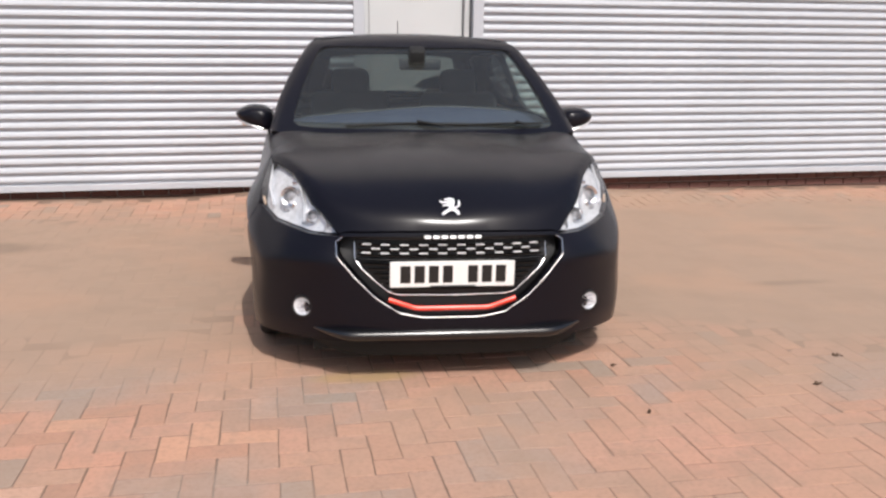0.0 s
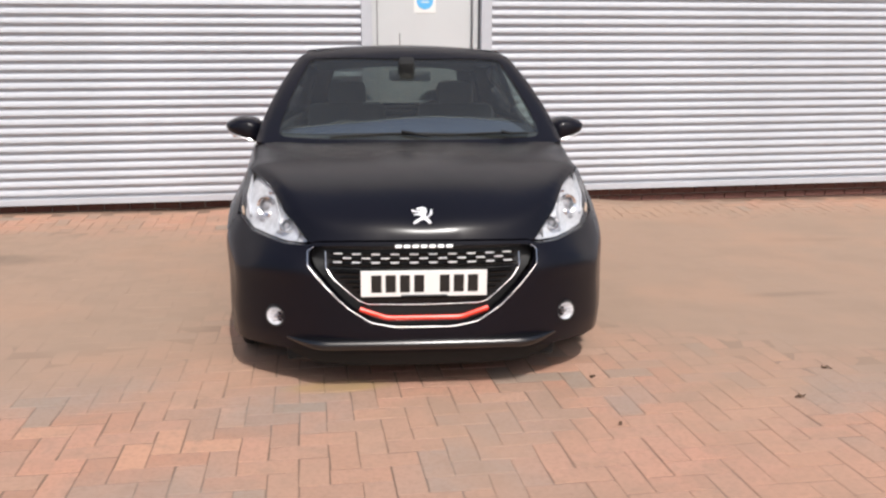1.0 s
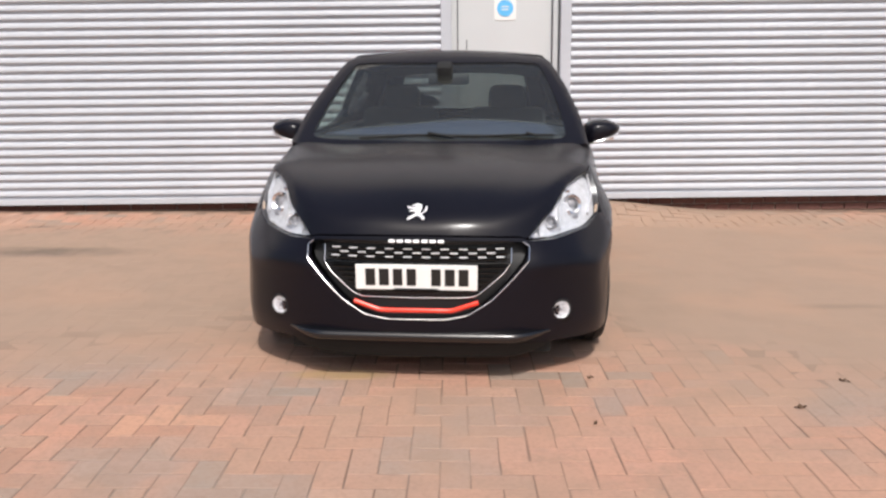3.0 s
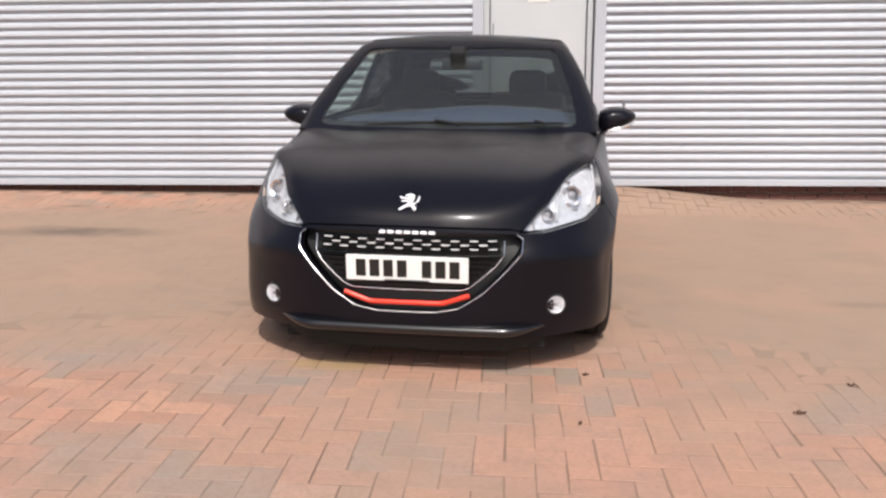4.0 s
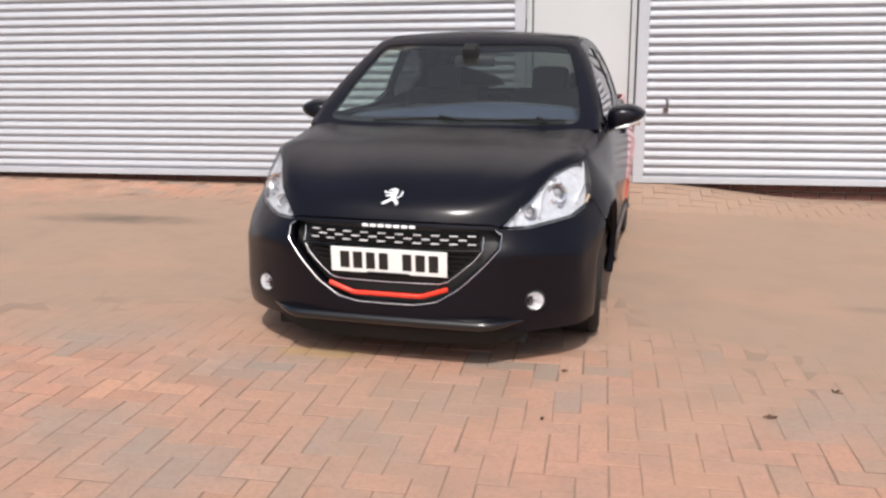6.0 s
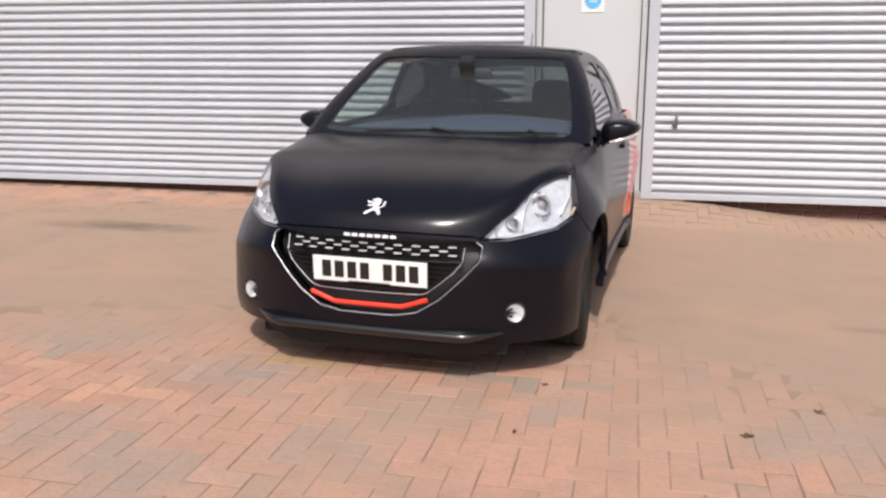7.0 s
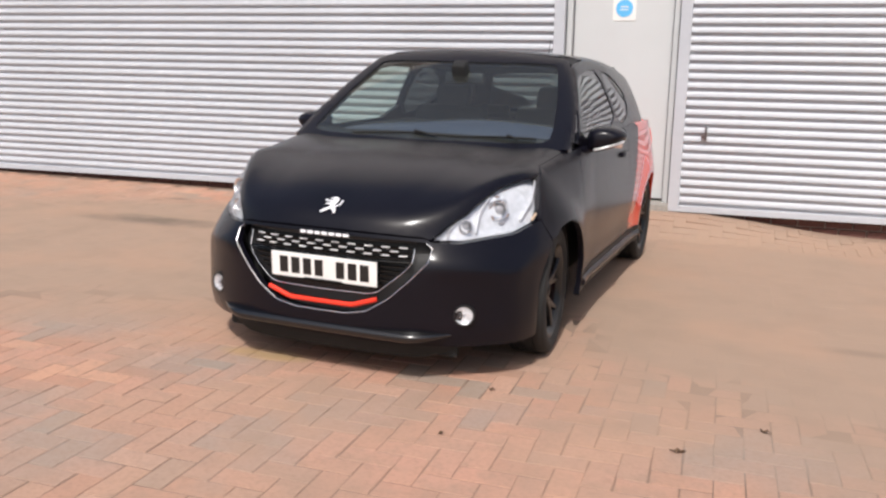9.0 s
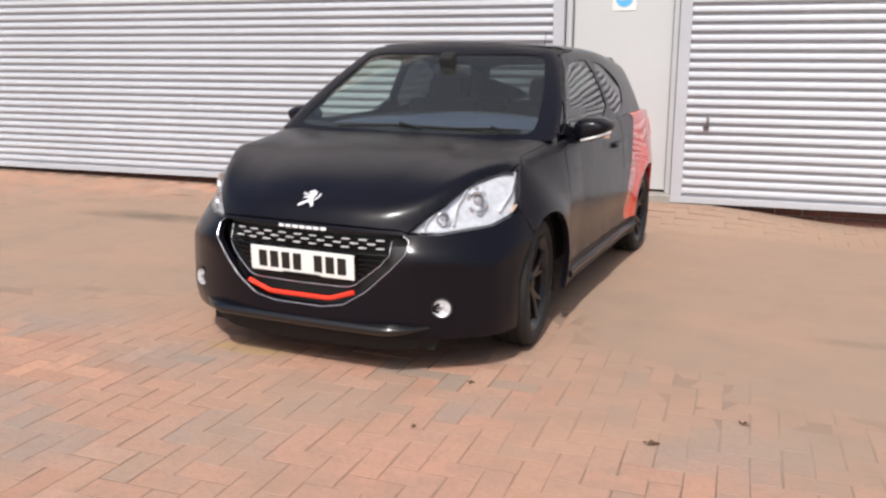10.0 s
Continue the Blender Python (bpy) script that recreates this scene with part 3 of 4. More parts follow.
def build_car():
    car = tagged(new("car"), "satin black three-door hatchback with a red tail parked on block paving", "car")
    car.matrix_world = YARD @ pose(0, 0, 0, 0, 0, -0.6)

    # front bumper with the six-sided grille opening
    flank = [tuple(on_skin("side", (0.9, y, z))) for y, z in ((0.440, 0.178), (0.428, 0.30), (0.430, 0.40), (0.473, 0.50), (0.544, 0.584), (0.526, 0.690))]
    half = [(0, 0.0, 0.185), (0.35, 0.03, 0.182), (0.58, 0.14, 0.176), (0.74, 0.33, 0.172)] + flank + [(0.79, 0.49, 0.677), (0.735, 0.375, 0.642), (0.64, 0.25, 0.629), (0.57, 0.18, 0.619), (0.458, 0.11, 0.622), (0.44, 0.10, 0.636), (0.25, 0.06, 0.646), (0, 0.05, 0.649)]
    mouth = [(0, 0, 0.298), (0.12, 0, 0.299), (0.215, 0, 0.317), (0.315, 0.0, 0.380), (0.41, 0.02, 0.472), (0.468, 0.06, 0.545), (0.472, 0.09, 0.60), (0.44, 0.08, 0.626), (0, 0.0, 0.637)]
    bumper = panel("front_bumper", lower_body, "front", mirrored(half), PAINT, car, holes=[mirrored(mouth)], step=0.02, depth=0.03, corner=0.008, smooth_times=1, hole_smooth=1)
    # recess, mesh and bars of the grille
    grille = panel("grille", lower_body, "front", [(x * 1.03, y, 0.47 + (z - 0.47) * 1.05) for x, y, z in mirrored(mouth)], TRIM, car, step=0.025, depth=0.01, inset=0.07, smooth_times=1, label="black mesh grille with chequered silver dashes")
    rim = [on_skin("front", p, -0.003) for p in mirrored(mouth)]
    line = []
    for a, b in zip(rim, rim[1:] + rim[:1]):
        line += [on_skin("front", a.lerp(b, k / 8), 0.002) for k in range(8)]
    turn = next(i for i in range(len(line)) if line[i - 1].z >= 0.621 > line[i].z)
    line = line[turn:] + line[:turn]
    part("chrome_surround", tube([p for p in line if p.z < 0.621], (0.0027, 0.0034), 8), CHROME, grille, "thin chrome surround", smooth=True)
    inner_pts = [(-0.42, 0.60), (-0.41, 0.535), (-0.37, 0.490), (-0.26, 0.402), (-0.225, 0.391), (0, 0.388), (0.225, 0.391), (0.26, 0.402), (0.37, 0.490), (0.41, 0.535), (0.42, 0.60)]
    inner = []
    for (xa, za), (xb, zb) in zip(inner_pts, inner_pts[1:]):
        inner += [on_skin("front", (xa + (xb - xa) * k / 8, 0.05 * abs(xa), za + (zb - za) * k / 8), 0.022) for k in range(8)]
    part("inner_chrome_line", tube(inner, 0.0024, 8), CHROME, grille, "thin chrome line", smooth=True)
    smile = row_on_skin("front", [(x, 0, 0.372 - 0.036 * (1 - min(1, max(0, (abs(x) - 0.15) / 0.11)))) for x in np.linspace(-0.262, 0.262, 31)], 0.010)
    part("red_bar", tube(smile, (0.0105, 0.010), 10), BAR_RED, grille, "bright red lower grille bar", smooth=True)
    # chequered rows of short silver dashes on dark fins
    for r, zc in enumerate((0.591, 0.574, 0.557)):
        n = 19
        for i in range(n):
            if (i + r) % 2:
                continue
            x = -0.361 + 0.0401 * i
            p = on_skin("front", (x, 0.09 * abs(x), zc), 0.035)
            part("grille_dash", box((0.036, 0.012, 0.0042), p, 0.0010, (0, 0, math.degrees(math.atan(1.6 * x * abs(x)))), segments=1), CHROME_SKY, grille)
    for zc in (0.587, 0.566, 0.545, 0.53, 0.51, 0.49, 0.47, 0.45, 0.43, 0.41):
        wide = 0.40 if zc > 0.53 else 0.40 - (0.53 - zc) * 1.25
        fin = row_on_skin("front", [(x, 0.09 * abs(x), zc) for x in np.linspace(-wide, wide, 13)], 0.045)
        part("grille_fin", tube(fin, (0.004, 0.012), 6), GLOSS_BLACK, grille, smooth=True)
    part("grille_top_rail", tube(row_on_skin("front", [(x, 0.09 * abs(x), 0.627) for x in np.linspace(-0.42, 0.42, 17)], 0.022), (0.013, 0.016), 8), TRIM, grille, smooth=True)
    part("grille_mid_rail", tube(row_on_skin("front", [(x, 0.09 * abs(x), 0.535) for x in np.linspace(-0.40, 0.40, 17)], 0.022), (0.005, 0.010), 8), GLOSS_BLACK, grille, smooth=True)
    # chrome badge bar under the bonnet edge, plain blocks
    for i in range(7):
        x = -0.105 + 0.035 * i
        p = on_skin("front", (x, 0, 0.629), 0.004)
        part("chrome_block", box((0.027, 0.010, 0.015), p, 0.002, (-20, 0, 0), segments=1), CHROME_SKY, bumper, "small chrome block")
    # number plate, characters as plain bars
    plate = part("number_plate", box((0.52, 0.008, 0.111), (0, -0.002, 0.475), 0.003, (4, 0, 0)), PLATE, car, "white number plate")
    for i, w in enumerate((0.052, 0.052, 0.050, 0.050, 0.0, 0.050, 0.052, 0.052)):
        if w:
            x = -0.208 + 0.0585 * i - (0.012 if i > 4 else 0)
            part("plate_bar", box((w * 0.82, 0.003, 0.074), (x + 0.012, -0.0065, 0.4755), 0.001, (4, 0, 0), segments=1), PLATE_INK, plate, "plain black bar")
    part("plate_holder", box((0.50, 0.05, 0.10), (0, 0.03, 0.470), 0.008), TRIM, car, smooth=True)
    part("plate_caption", box((0.19, 0.003, 0.008), (0, -0.0065, 0.4235), 0.001, (4, 0, 0), segments=1), TRIM, plate)
    # lower lip, dark strip added for the shade under it, splitter, fog lamps
    part("front_lip", lip_ledge(), LIP, bumper, "glossy black lower lip", smooth=True, sharp=0.9)
    part("lip_shade_strip", box((1.16, 0.03, 0.075), (0, 0.15, 0.150), 0.01), SHADE, bumper)
    part("splitter", panel_strip(), SHADE, bumper, "black plastic splitter", smooth=True)
    for s in (-1, 1):
        c = on_skin("front", (0.618, 0.11, 0.318), 0.0)
        out = Vector((s * 0.35, -0.93, 0)).normalized()
        m = Matrix.Translation((s * c.x, c.y, c.z)) @ out.to_track_quat("X", "Z").to_matrix().to_4x4()
        fog = part("fog_lamp", lathe([(0.0001, 0.001), (0.012, 0.0015), (0.026, 0.003), (0.034, 0.006), (0.037, 0.008), (0.039, 0.004), (0.040, -0.03)], 32), BEZEL, car, "round clear fog lamp", smooth=True)
        fog.matrix_local = m
        part("fog_bulb", lathe([(0.0001, 0.008), (0.006, 0.007), (0.008, -0.01)], 16), LAMP_DARK, fog, smooth=True)
        for k in range(4):
            part("fog_rib", box((0.003, 0.056 - 0.018 * abs(k - 1.5), 0.003), (0.004, 0, -0.021 + 0.014 * k), 0.001, segments=1), SILVER, fog)
        cover = part("fog_lens", lathe([(0.0001, 0.012), (0.02, 0.011), (0.036, 0.007)], 24), LENS, fog, "clear lens", smooth=True)
        cover.visible_shadow = False
        part("fog_ring", lathe([(0.039, 0.002), (0.041, 0.010), (0.047, 0.009), (0.050, -0.01), (0.039, -0.01)], 32, closed=True), TRIM, fog, smooth=True)
        build_headlamp(car, s)

    # bonnet and badge; wing and bonnet meet along one line
    shoulder = [tuple(on_skin("top", (x, y, 0))) for x, y in ((0.742, 0.72), (0.750, 0.85), (0.762, 0.98), (0.770, 1.06))]
    half = [tuple(on_skin("front", p)) for p in ((0, 0.01, 0.656), (0.13, 0.015, 0.655), (0.25, 0.03, 0.653), (0.35, 0.06, 0.648), (0.43, 0.10, 0.643))] + [(p.x - 0.002, p.y, p.z + 0.0025) for p in row_on_skin("front", LAMP_TOP)] + shoulder + [(0.765, 1.10, 0.95), (0.62, 1.075, 0.98), (0.35, 1.035, 0.985), (0, 1.02, 0.985)]
    bonnet = panel("bonnet", lower_body, "nose", mirrored(half), PAINT, car, step=0.024, depth=0.016, corner=0.008, smooth_times=1)
    c = on_skin("front", (0, 0.09, 0.745), -0.004)
    n = (c - on_skin("front", (0, 0.09, 0.775), -0.004)).normalized()
    face = Vector((0, n.z, -n.y))
    face = face if face.y < 0 else -face
    m = Matrix.Translation(c) @ face.to_track_quat("Z", "Y").to_matrix().to_4x4()
    bm = bmesh.new()
    for a, b, r in (((-0.006, 0.038), (0.012, 0.032), 0.013), ((-0.006, 0.040), (-0.022, 0.034), 0.007), ((0.004, 0.028), (0.000, -0.004), 0.016), ((0.000, 0.002), (0.002, -0.018), 0.013),
                    ((0.000, 0.020), (-0.036, 0.022), 0.007), ((-0.034, 0.022), (-0.040, 0.030), 0.006), ((0.000, 0.008), (-0.032, 0.004), 0.007), ((-0.002, -0.014), (-0.020, -0.028), 0.010),
                    ((-0.020, -0.028), (-0.036, -0.044), 0.009), ((0.004, -0.014), (0.020, -0.030), 0.011), ((0.020, -0.030), (0.024, -0.045), 0.009), ((0.012, -0.012), (0.030, 0.004), 0.005), ((0.030, 0.004), (0.032, 0.030), 0.006)):
        rod((*a, 0.0), (*b, 0.0), r * 0.80, 8, r * 0.6, bm)
    badge = part("badge", bm, CHROME_SKY, bonnet, "chrome badge of plain strokes", smooth=True)
    badge.matrix_local = m
    badge.scale = (1.12, 1.12, 0.45)

    for s in (-1, 1):
        # wing, door, sill and quarter
        wing = [(0.8, 0.548, 0.600), (0.8, 0.530, 0.693), (0.8, 0.555, 0.76), (0.8, 0.601, 0.842), (0.8, 0.643, 0.876)] + [(x, y, z - 0.004) for x, y, z in shoulder] + [(0.8, 1.28, 0.962), (0.8, 1.175, 0.90), (0.8, 1.155, 0.6), (0.8, 1.15, 0.205)] \
            + arc(AXLE_F, WHEEL_R, ARCH_R, -16, 121, 12)
        panel("wing", lower_body, "side", wing, PAINT, car, side=s, depth=0.03, corner=0.008, smooth_times=1)
        belt_d = [(0.8, 1.30, 0.978), (0.8, 1.9, 0.995), (0.8, 2.53, 1.012)]
        door = panel("door", lower_body, "side", [(0.8, 1.163, 0.32), (0.8, 1.163, 0.6), (0.8, 1.183, 0.90)] + belt_d + [(0.8, 2.535, 0.7), (0.8, 2.46, 0.42), (0.8, 2.36, 0.32)], PAINT, car, side=s, depth=0.02, corner=0.008, smooth_times=1)
        p = on_skin("side", (0.9, 2.33, 0.86))
        part("door_handle", box((0.03, 0.19, 0.034), (s * (p.x + 0.010), 2.33, 0.86), 0.012), PAINT, door, smooth=True)
        panel("sill", lower_body, "side", [(0.8, 1.158, 0.20), (0.8, 1.158, 0.313), (0.8, 2.365, 0.313), (0.8, 2.96, 0.313), (0.8, 2.97, 0.20)], TRIM, car, side=s, depth=0.03, smooth_times=0)
        edge = row_on_skin("side", [(0.9, y, 0.262) for y in np.linspace(1.21, 2.93, 24)], -0.004)
        part("side_skirt", tube([(s * p.x, p.y, p.z) for p in edge], (0.018, 0.022), 8), PAINT, car, "satin black side skirt", smooth=True)
        black = [(0.8, 2.543, 1.012), (0.8, 2.8, 1.018), (0.8, 2.98, 1.025), (0.8, 2.82, 0.80), (0.8, 2.71, 0.56), (0.8, 2.69, 0.32), (0.8, 2.37, 0.32), (0.8, 2.467, 0.42), (0.8, 2.543, 0.7)]
        panel("quarter_panel", lower_body, "side", black, PAINT, car, side=s, depth=0.02, smooth_times=0)
        red = [(0.8, 2.982, 1.025), (0.8, 3.60, 1.03), (0.8, 3.66, 0.9), (0.8, 3.66, 0.21)] + arc(AXLE_R, WHEEL_R, ARCH_R, -16, 178, 16) + [(0.8, 2.692, 0.32), (0.8, 2.712, 0.56), (0.8, 2.822, 0.80)]
        panel("red_quarter_panel", lower_body, "side", red, RED, car, side=s, depth=0.02, smooth_times=0, label="glossy red rear quarter panel")
        # glasshouse side
        frame_side = [(0.7, 1.075, 0.962), (0.7, 1.375, 1.15), (0.7, 1.585, 1.275), (0.7, 1.735, 1.36), (0.7, 2.2, 1.405), (0.7, 2.8, 1.40), (0.7, 3.3, 1.36), (0.7, 3.62, 1.30), (0.7, 3.80, 1.10), (0.7, 3.82, 1.0), (0.7, 2.5, 0.99)]
        tri = [(0.7, 1.160, 0.986), (0.7, 1.272, 0.990), (0.7, 1.425, 1.145), (0.7, 1.385, 1.138)]
        main = [(0.7, 1.302, 0.992), (0.7, 1.446, 1.128), (0.7, 1.555, 1.220), (0.7, 1.72, 1.298), (0.7, 2.06, 1.345), (0.7, 2.35, 1.345), (0.7, 2.37, 1.02)]
        rear = [(0.7, 2.44, 1.025), (0.7, 2.43, 1.343), (0.7, 2.72, 1.325), (0.7, 2.98, 1.232), (0.7, 3.03, 1.17), (0.7, 2.86, 1.06)]
        panel("glasshouse_side", cabin_shell, "side", frame_side, PAINT, car, holes=[tri, main, rear], side=s, depth=0.03, smooth_times=1, hole_smooth=1, step=0.024)
        for ring, nm in ((tri, "quarter_light"), (main, "door_window"), (rear, "rear_side_window")):
            g = panel(nm, cabin_shell, "side", ring, PRIVACY if nm == "rear_side_window" else GLASS, car, side=s, depth=0.0, inset=0.006, smooth_times=1, step=0.03, label="tinted side window")
            g.visible_shadow = False
        build_mirror(car, s)
        for y in (AXLE_F, AXLE_R):
            build_wheel(car, s * (0.750 if y == AXLE_F else 0.765), y, s, 4.0 if y == AXLE_F else 0.0)
            bm = bmesh.new()
            rings = []
            for k in range(25):
                a = radians(-20 + 220 * k / 24)
                rings.append([bm.verts.new((s * x, y + (ARCH_R + 0.012) * math.cos(a), WHEEL_R + (ARCH_R + 0.012) * math.sin(a))) for x in (0.82, 0.55)])
            for p, q in zip(rings, rings[1:]):
                bm.faces.new((p[0], p[1], q[1], q[0]))
            part("wheel_arch_liner", bm, SHADE, car, smooth=True)

    # windscreen, its frame, roof and tail
    sweep = lambda pts: [(x, y - (0.32 - WRAP) * x * x, z) for x, y, z in pts]
    scr = sweep([(0, 1.00, 0.985), (0.40, 1.06, 0.99), (0.645, 1.15, 0.998), (0.690, 1.215, 1.02), (0.640, 1.48, 1.19), (0.556, 1.760, 1.340), (0.515, 1.778, 1.357), (0, 1.68, 1.366)])
    out = sweep([(0, 0.95, 0.94), (0.5, 1.02, 0.94), (0.79, 1.2, 0.955), (0.800, 1.255, 0.985), (0.750, 1.46, 1.155), (0.640, 1.76, 1.345), (0.590, 1.86, 1.395), (0.3, 1.83, 1.43), (0, 1.82, 1.435)])
    panel("windscreen_frame", cabin_shell, "nose", mirrored(out), PAINT, car, holes=[mirrored(scr)], depth=0.03, smooth_times=1, hole_smooth=1)
    g = panel("windscreen", cabin_shell, "nose", mirrored(scr), SCREEN, car, depth=0.0, inset=0.006, smooth_times=1, step=0.035, label="tinted windscreen")
    g.visible_shadow = False
    panel("roof", cabin_shell, "top", mirrored([(0, 1.80, 1), (0.3, 1.81, 1), (0.58, 1.84, 1), (0.60, 2.3, 1), (0.595, 2.9, 1), (0.56, 3.4, 1), (0.50, 3.60, 1), (0, 3.64, 1)]), PAINT, car, depth=0.02, smooth_times=1)
    panel("roof_seal", cabin_shell, "top", mirrored([(0, 1.86, 1), (0.55, 1.80, 1), (0.635, 1.80, 1), (0.64, 2.3, 1), (0.63, 3.0, 1), (0.60, 3.4, 1), (0.50, 3.58, 1), (0, 3.61, 1)]), TRIM, car, depth=0.0, inset=0.007, smooth_times=1, step=0.04)
    back_glass = mirrored([(0, 3.8, 1.05), (0.54, 3.75, 1.05), (0.52, 3.7, 1.18), (0.46, 3.6, 1.325), (0, 3.7, 1.338)])
    panel("tailgate_frame", cabin_shell, "tail", mirrored([(0, 3.9, 0.98), (0.69, 3.8, 0.98), (0.66, 3.7, 1.2), (0.60, 3.58, 1.35), (0, 3.66, 1.385)]), PAINT, car, holes=[back_glass], depth=0.02, smooth_times=1, hole_smooth=1)
    g = panel("rear_window", cabin_shell, "tail", back_glass, REAR_GLASS, car, depth=0.0, inset=0.006, smooth_times=1, step=0.04, label="rear window")
    g.visible_shadow = False
    panel("rear_body", lower_body, "tail", mirrored([(0, 3.9, 0.22), (0.60, 3.8, 0.22), (0.83, 3.655, 0.22), (0.83, 3.655, 0.9), (0.80, 3.60, 1.02), (0, 3.8, 1.02)]), RED, car, depth=0.02, smooth_times=0, label="glossy red tailgate and rear bumper")
    for s in (-1, 1):
        panel("tail_lamp", lower_body, "tail", [(0.58, 3.8, 0.78), (0.74, 3.70, 0.80), (0.73, 3.70, 0.97), (0.62, 3.76, 0.97)], BAR_RED, car, side=s, inset=-0.006, smooth_times=1, label="red tail lamp")
    part("roof_spoiler", box((1.0, 0.16, 0.028), (0, 3.72, 1.385), 0.012, (-12, 0, 0)), PAINT, car, smooth=True)
    part("aerial", rod((0.03, 3.38, 1.395), (0.03, 3.46, 1.60), 0.0045, 8, 0.003), TRIM, car, "thin black roof aerial", smooth=True)

    # cowl and wipers
    cowl = [on_skin("nose", (x, 1.065 + 0.07 * x * x, 0.97), 0.0) for x in np.linspace(-0.70, 0.70, 21)]
    part("cowl", tube([(p.x, p.y + 0.03, p.z - 0.012) for p in cowl], (0.05, 0.02), 10), TRIM, car, smooth=True)
    for pts, nm in (([(-0.42, 1.06, 0.992), (-0.1, 1.075, 1.008), (0.22, 1.065, 1.002)], "wiper"), ([(0.18, 1.075, 1.0), (0.42, 1.075, 1.010), (0.62, 1.085, 1.010)], "wiper")):
        line = [Vector(pts[0]).lerp(Vector(pts[1]), k / 6) for k in range(6)] + [Vector(pts[1]).lerp(Vector(pts[2]), k / 6) for k in range(7)]
        w = part(nm, tube(line, (0.006, 0.010), 8), SHADE, car, smooth=True)
        part("wiper_arm", tube([(pts[0][0] * 0.2 + pts[2][0] * 0.8, pts[2][1] - 0.035, pts[2][2] - 0.004), Vector(pts[1]) + Vector((0.05, -0.012, 0.012))], 0.007, 8), SHADE, w, smooth=True)

    # cabin
    bm = bmesh.new()
    rows = []
    for y, z in ((1.12, 0.955), (1.30, 1.000), (1.48, 1.025), (1.60, 1.035), (1.66, 0.99), (1.66, 0.62)):
        rows.append([bm.verts.new((x, y + 0.06 * (1 - (x / 0.70) ** 2) * (z < 0.99), z + (0.018 * math.tanh(4 * x) if y > 1.4 else 0) + (0.020 * math.exp(-(x / 0.35) ** 2) if y > 1.2 else 0) - 0.03 * (x / 0.7) ** 4)) for x in np.linspace(-0.71, 0.71, 25)])
    for p, q in zip(rows, rows[1:]):
        for i in range(24):
            bm.faces.new((p[i], p[i + 1], q[i + 1], q[i]))
    part("dashboard", bm, DASH, car, "moulded dashboard, coloured blue for its reflection in the windscreen", smooth=True)
    ridge = [(x, 1.602, 1.037 + 0.018 * math.tanh(4 * x) + 0.020 * math.exp(-(x / 0.35) ** 2) - 0.03 * (x / 0.7) ** 4) for x in np.linspace(-0.70, 0.70, 29)]
    part("dash_edge", tube(ridge, (0.007, 0.007), 8), TRIM, car, smooth=True)
    for s in (-1, 1):
        panel("quarter_lining", lower_body, "side", [(0.8, 2.6, 0.70), (0.8, 2.6, 1.035), (0.8, 3.66, 1.045), (0.8, 3.66, 0.70)], CABIN, car, side=s, inset=0.032, depth=0.0, smooth_times=0, step=0.05)
    panel("tail_lining", lower_body, "tail", mirrored([(0, 3.9, 0.70), (0.80, 3.655, 0.70), (0.80, 3.62, 1.035), (0, 3.8, 1.035)]), CABIN, car, inset=0.032, depth=0.0, smooth_times=0, step=0.05)
    part("parcel_shelf", box((1.40, 0.5, 0.03), (0, 3.50, 0.985), 0.01), CABIN, car, smooth=True)
    wheel = [Vector((-0.36 + 0.165 * math.cos(a), 1.80 + 0.16 * math.sin(a) * 0.42, 0.875 + 0.16 * math.sin(a) * 0.9)) for a in np.linspace(0, math.tau, 33)[:-1]]
    sw = part("steering_wheel", tube(wheel, 0.016, 8, closed=True), CABIN, car, "black steering wheel", smooth=True)
    part("steering_hub", box((0.15, 0.06, 0.11), (-0.36, 1.78, 0.865), 0.025, (-25, 0, 0)), TRIM, sw, smooth=True)
    for dx in (-1, 1):
        part("steering_spoke", rod((-0.36, 1.79, 0.87), (-0.36 + dx * 0.16, 1.80, 0.875), 0.012), TRIM, sw, smooth=True)
    for x in (-0.36, 0.36):
        build_seat(car, x, 2.05)
    bench = part("rear_bench", box((1.15, 0.48, 0.18), (0, 2.95, 0.44), 0.05), CABIN, car, smooth=True)
    part("bench_back", box((1.15, 0.14, 0.55), (0, 3.24, 0.72), 0.05, (-16, 0, 0)), CABIN, bench, smooth=True)
    for x in (-0.36, 0.36):
        part("headrest", box((0.25, 0.08, 0.13), (x, 3.32, 1.03), 0.035, (-10, 0, 0)), CABIN, bench, smooth=True)
    mirror = part("rear_view_mirror", box((0.24, 0.035, 0.065), (0.02, 1.62, 1.30), 0.015), TRIM, car, smooth=True)
    part("mirror_foot", box((0.09, 0.09, 0.10), (0.0, 1.60, 1.345), 0.02, (28, 0, 0)), SHADE, mirror, smooth=True)
    part("cabin_floor", box((1.50, 2.75, 0.05), (0, 2.35, 0.30), 0.01), SHADE, car)
    for s in (-1, 1):
        part("door_lining", box((0.05, 2.50, 0.70), (s * 0.745, 2.45, 0.645), 0.02), CABIN, car, smooth=True)
    part("headlining", panel_roof(), CABIN, car, smooth=True)
    part("underbody", box((1.30, 3.5, 0.06), (0, 1.98, 0.23), 0.02), SHADE, car)
    part("engine_block", box((1.08, 0.95, 0.48), (0, 0.72, 0.46), 0.04), SHADE, car)
    part("front_beam", box((0.96, 0.10, 0.42), (0, 0.22, 0.44), 0.03), SHADE, car)
    part("bulkhead", box((1.42, 0.04, 0.62), (0, 1.22, 0.60), 0.01), SHADE, car)
    return car


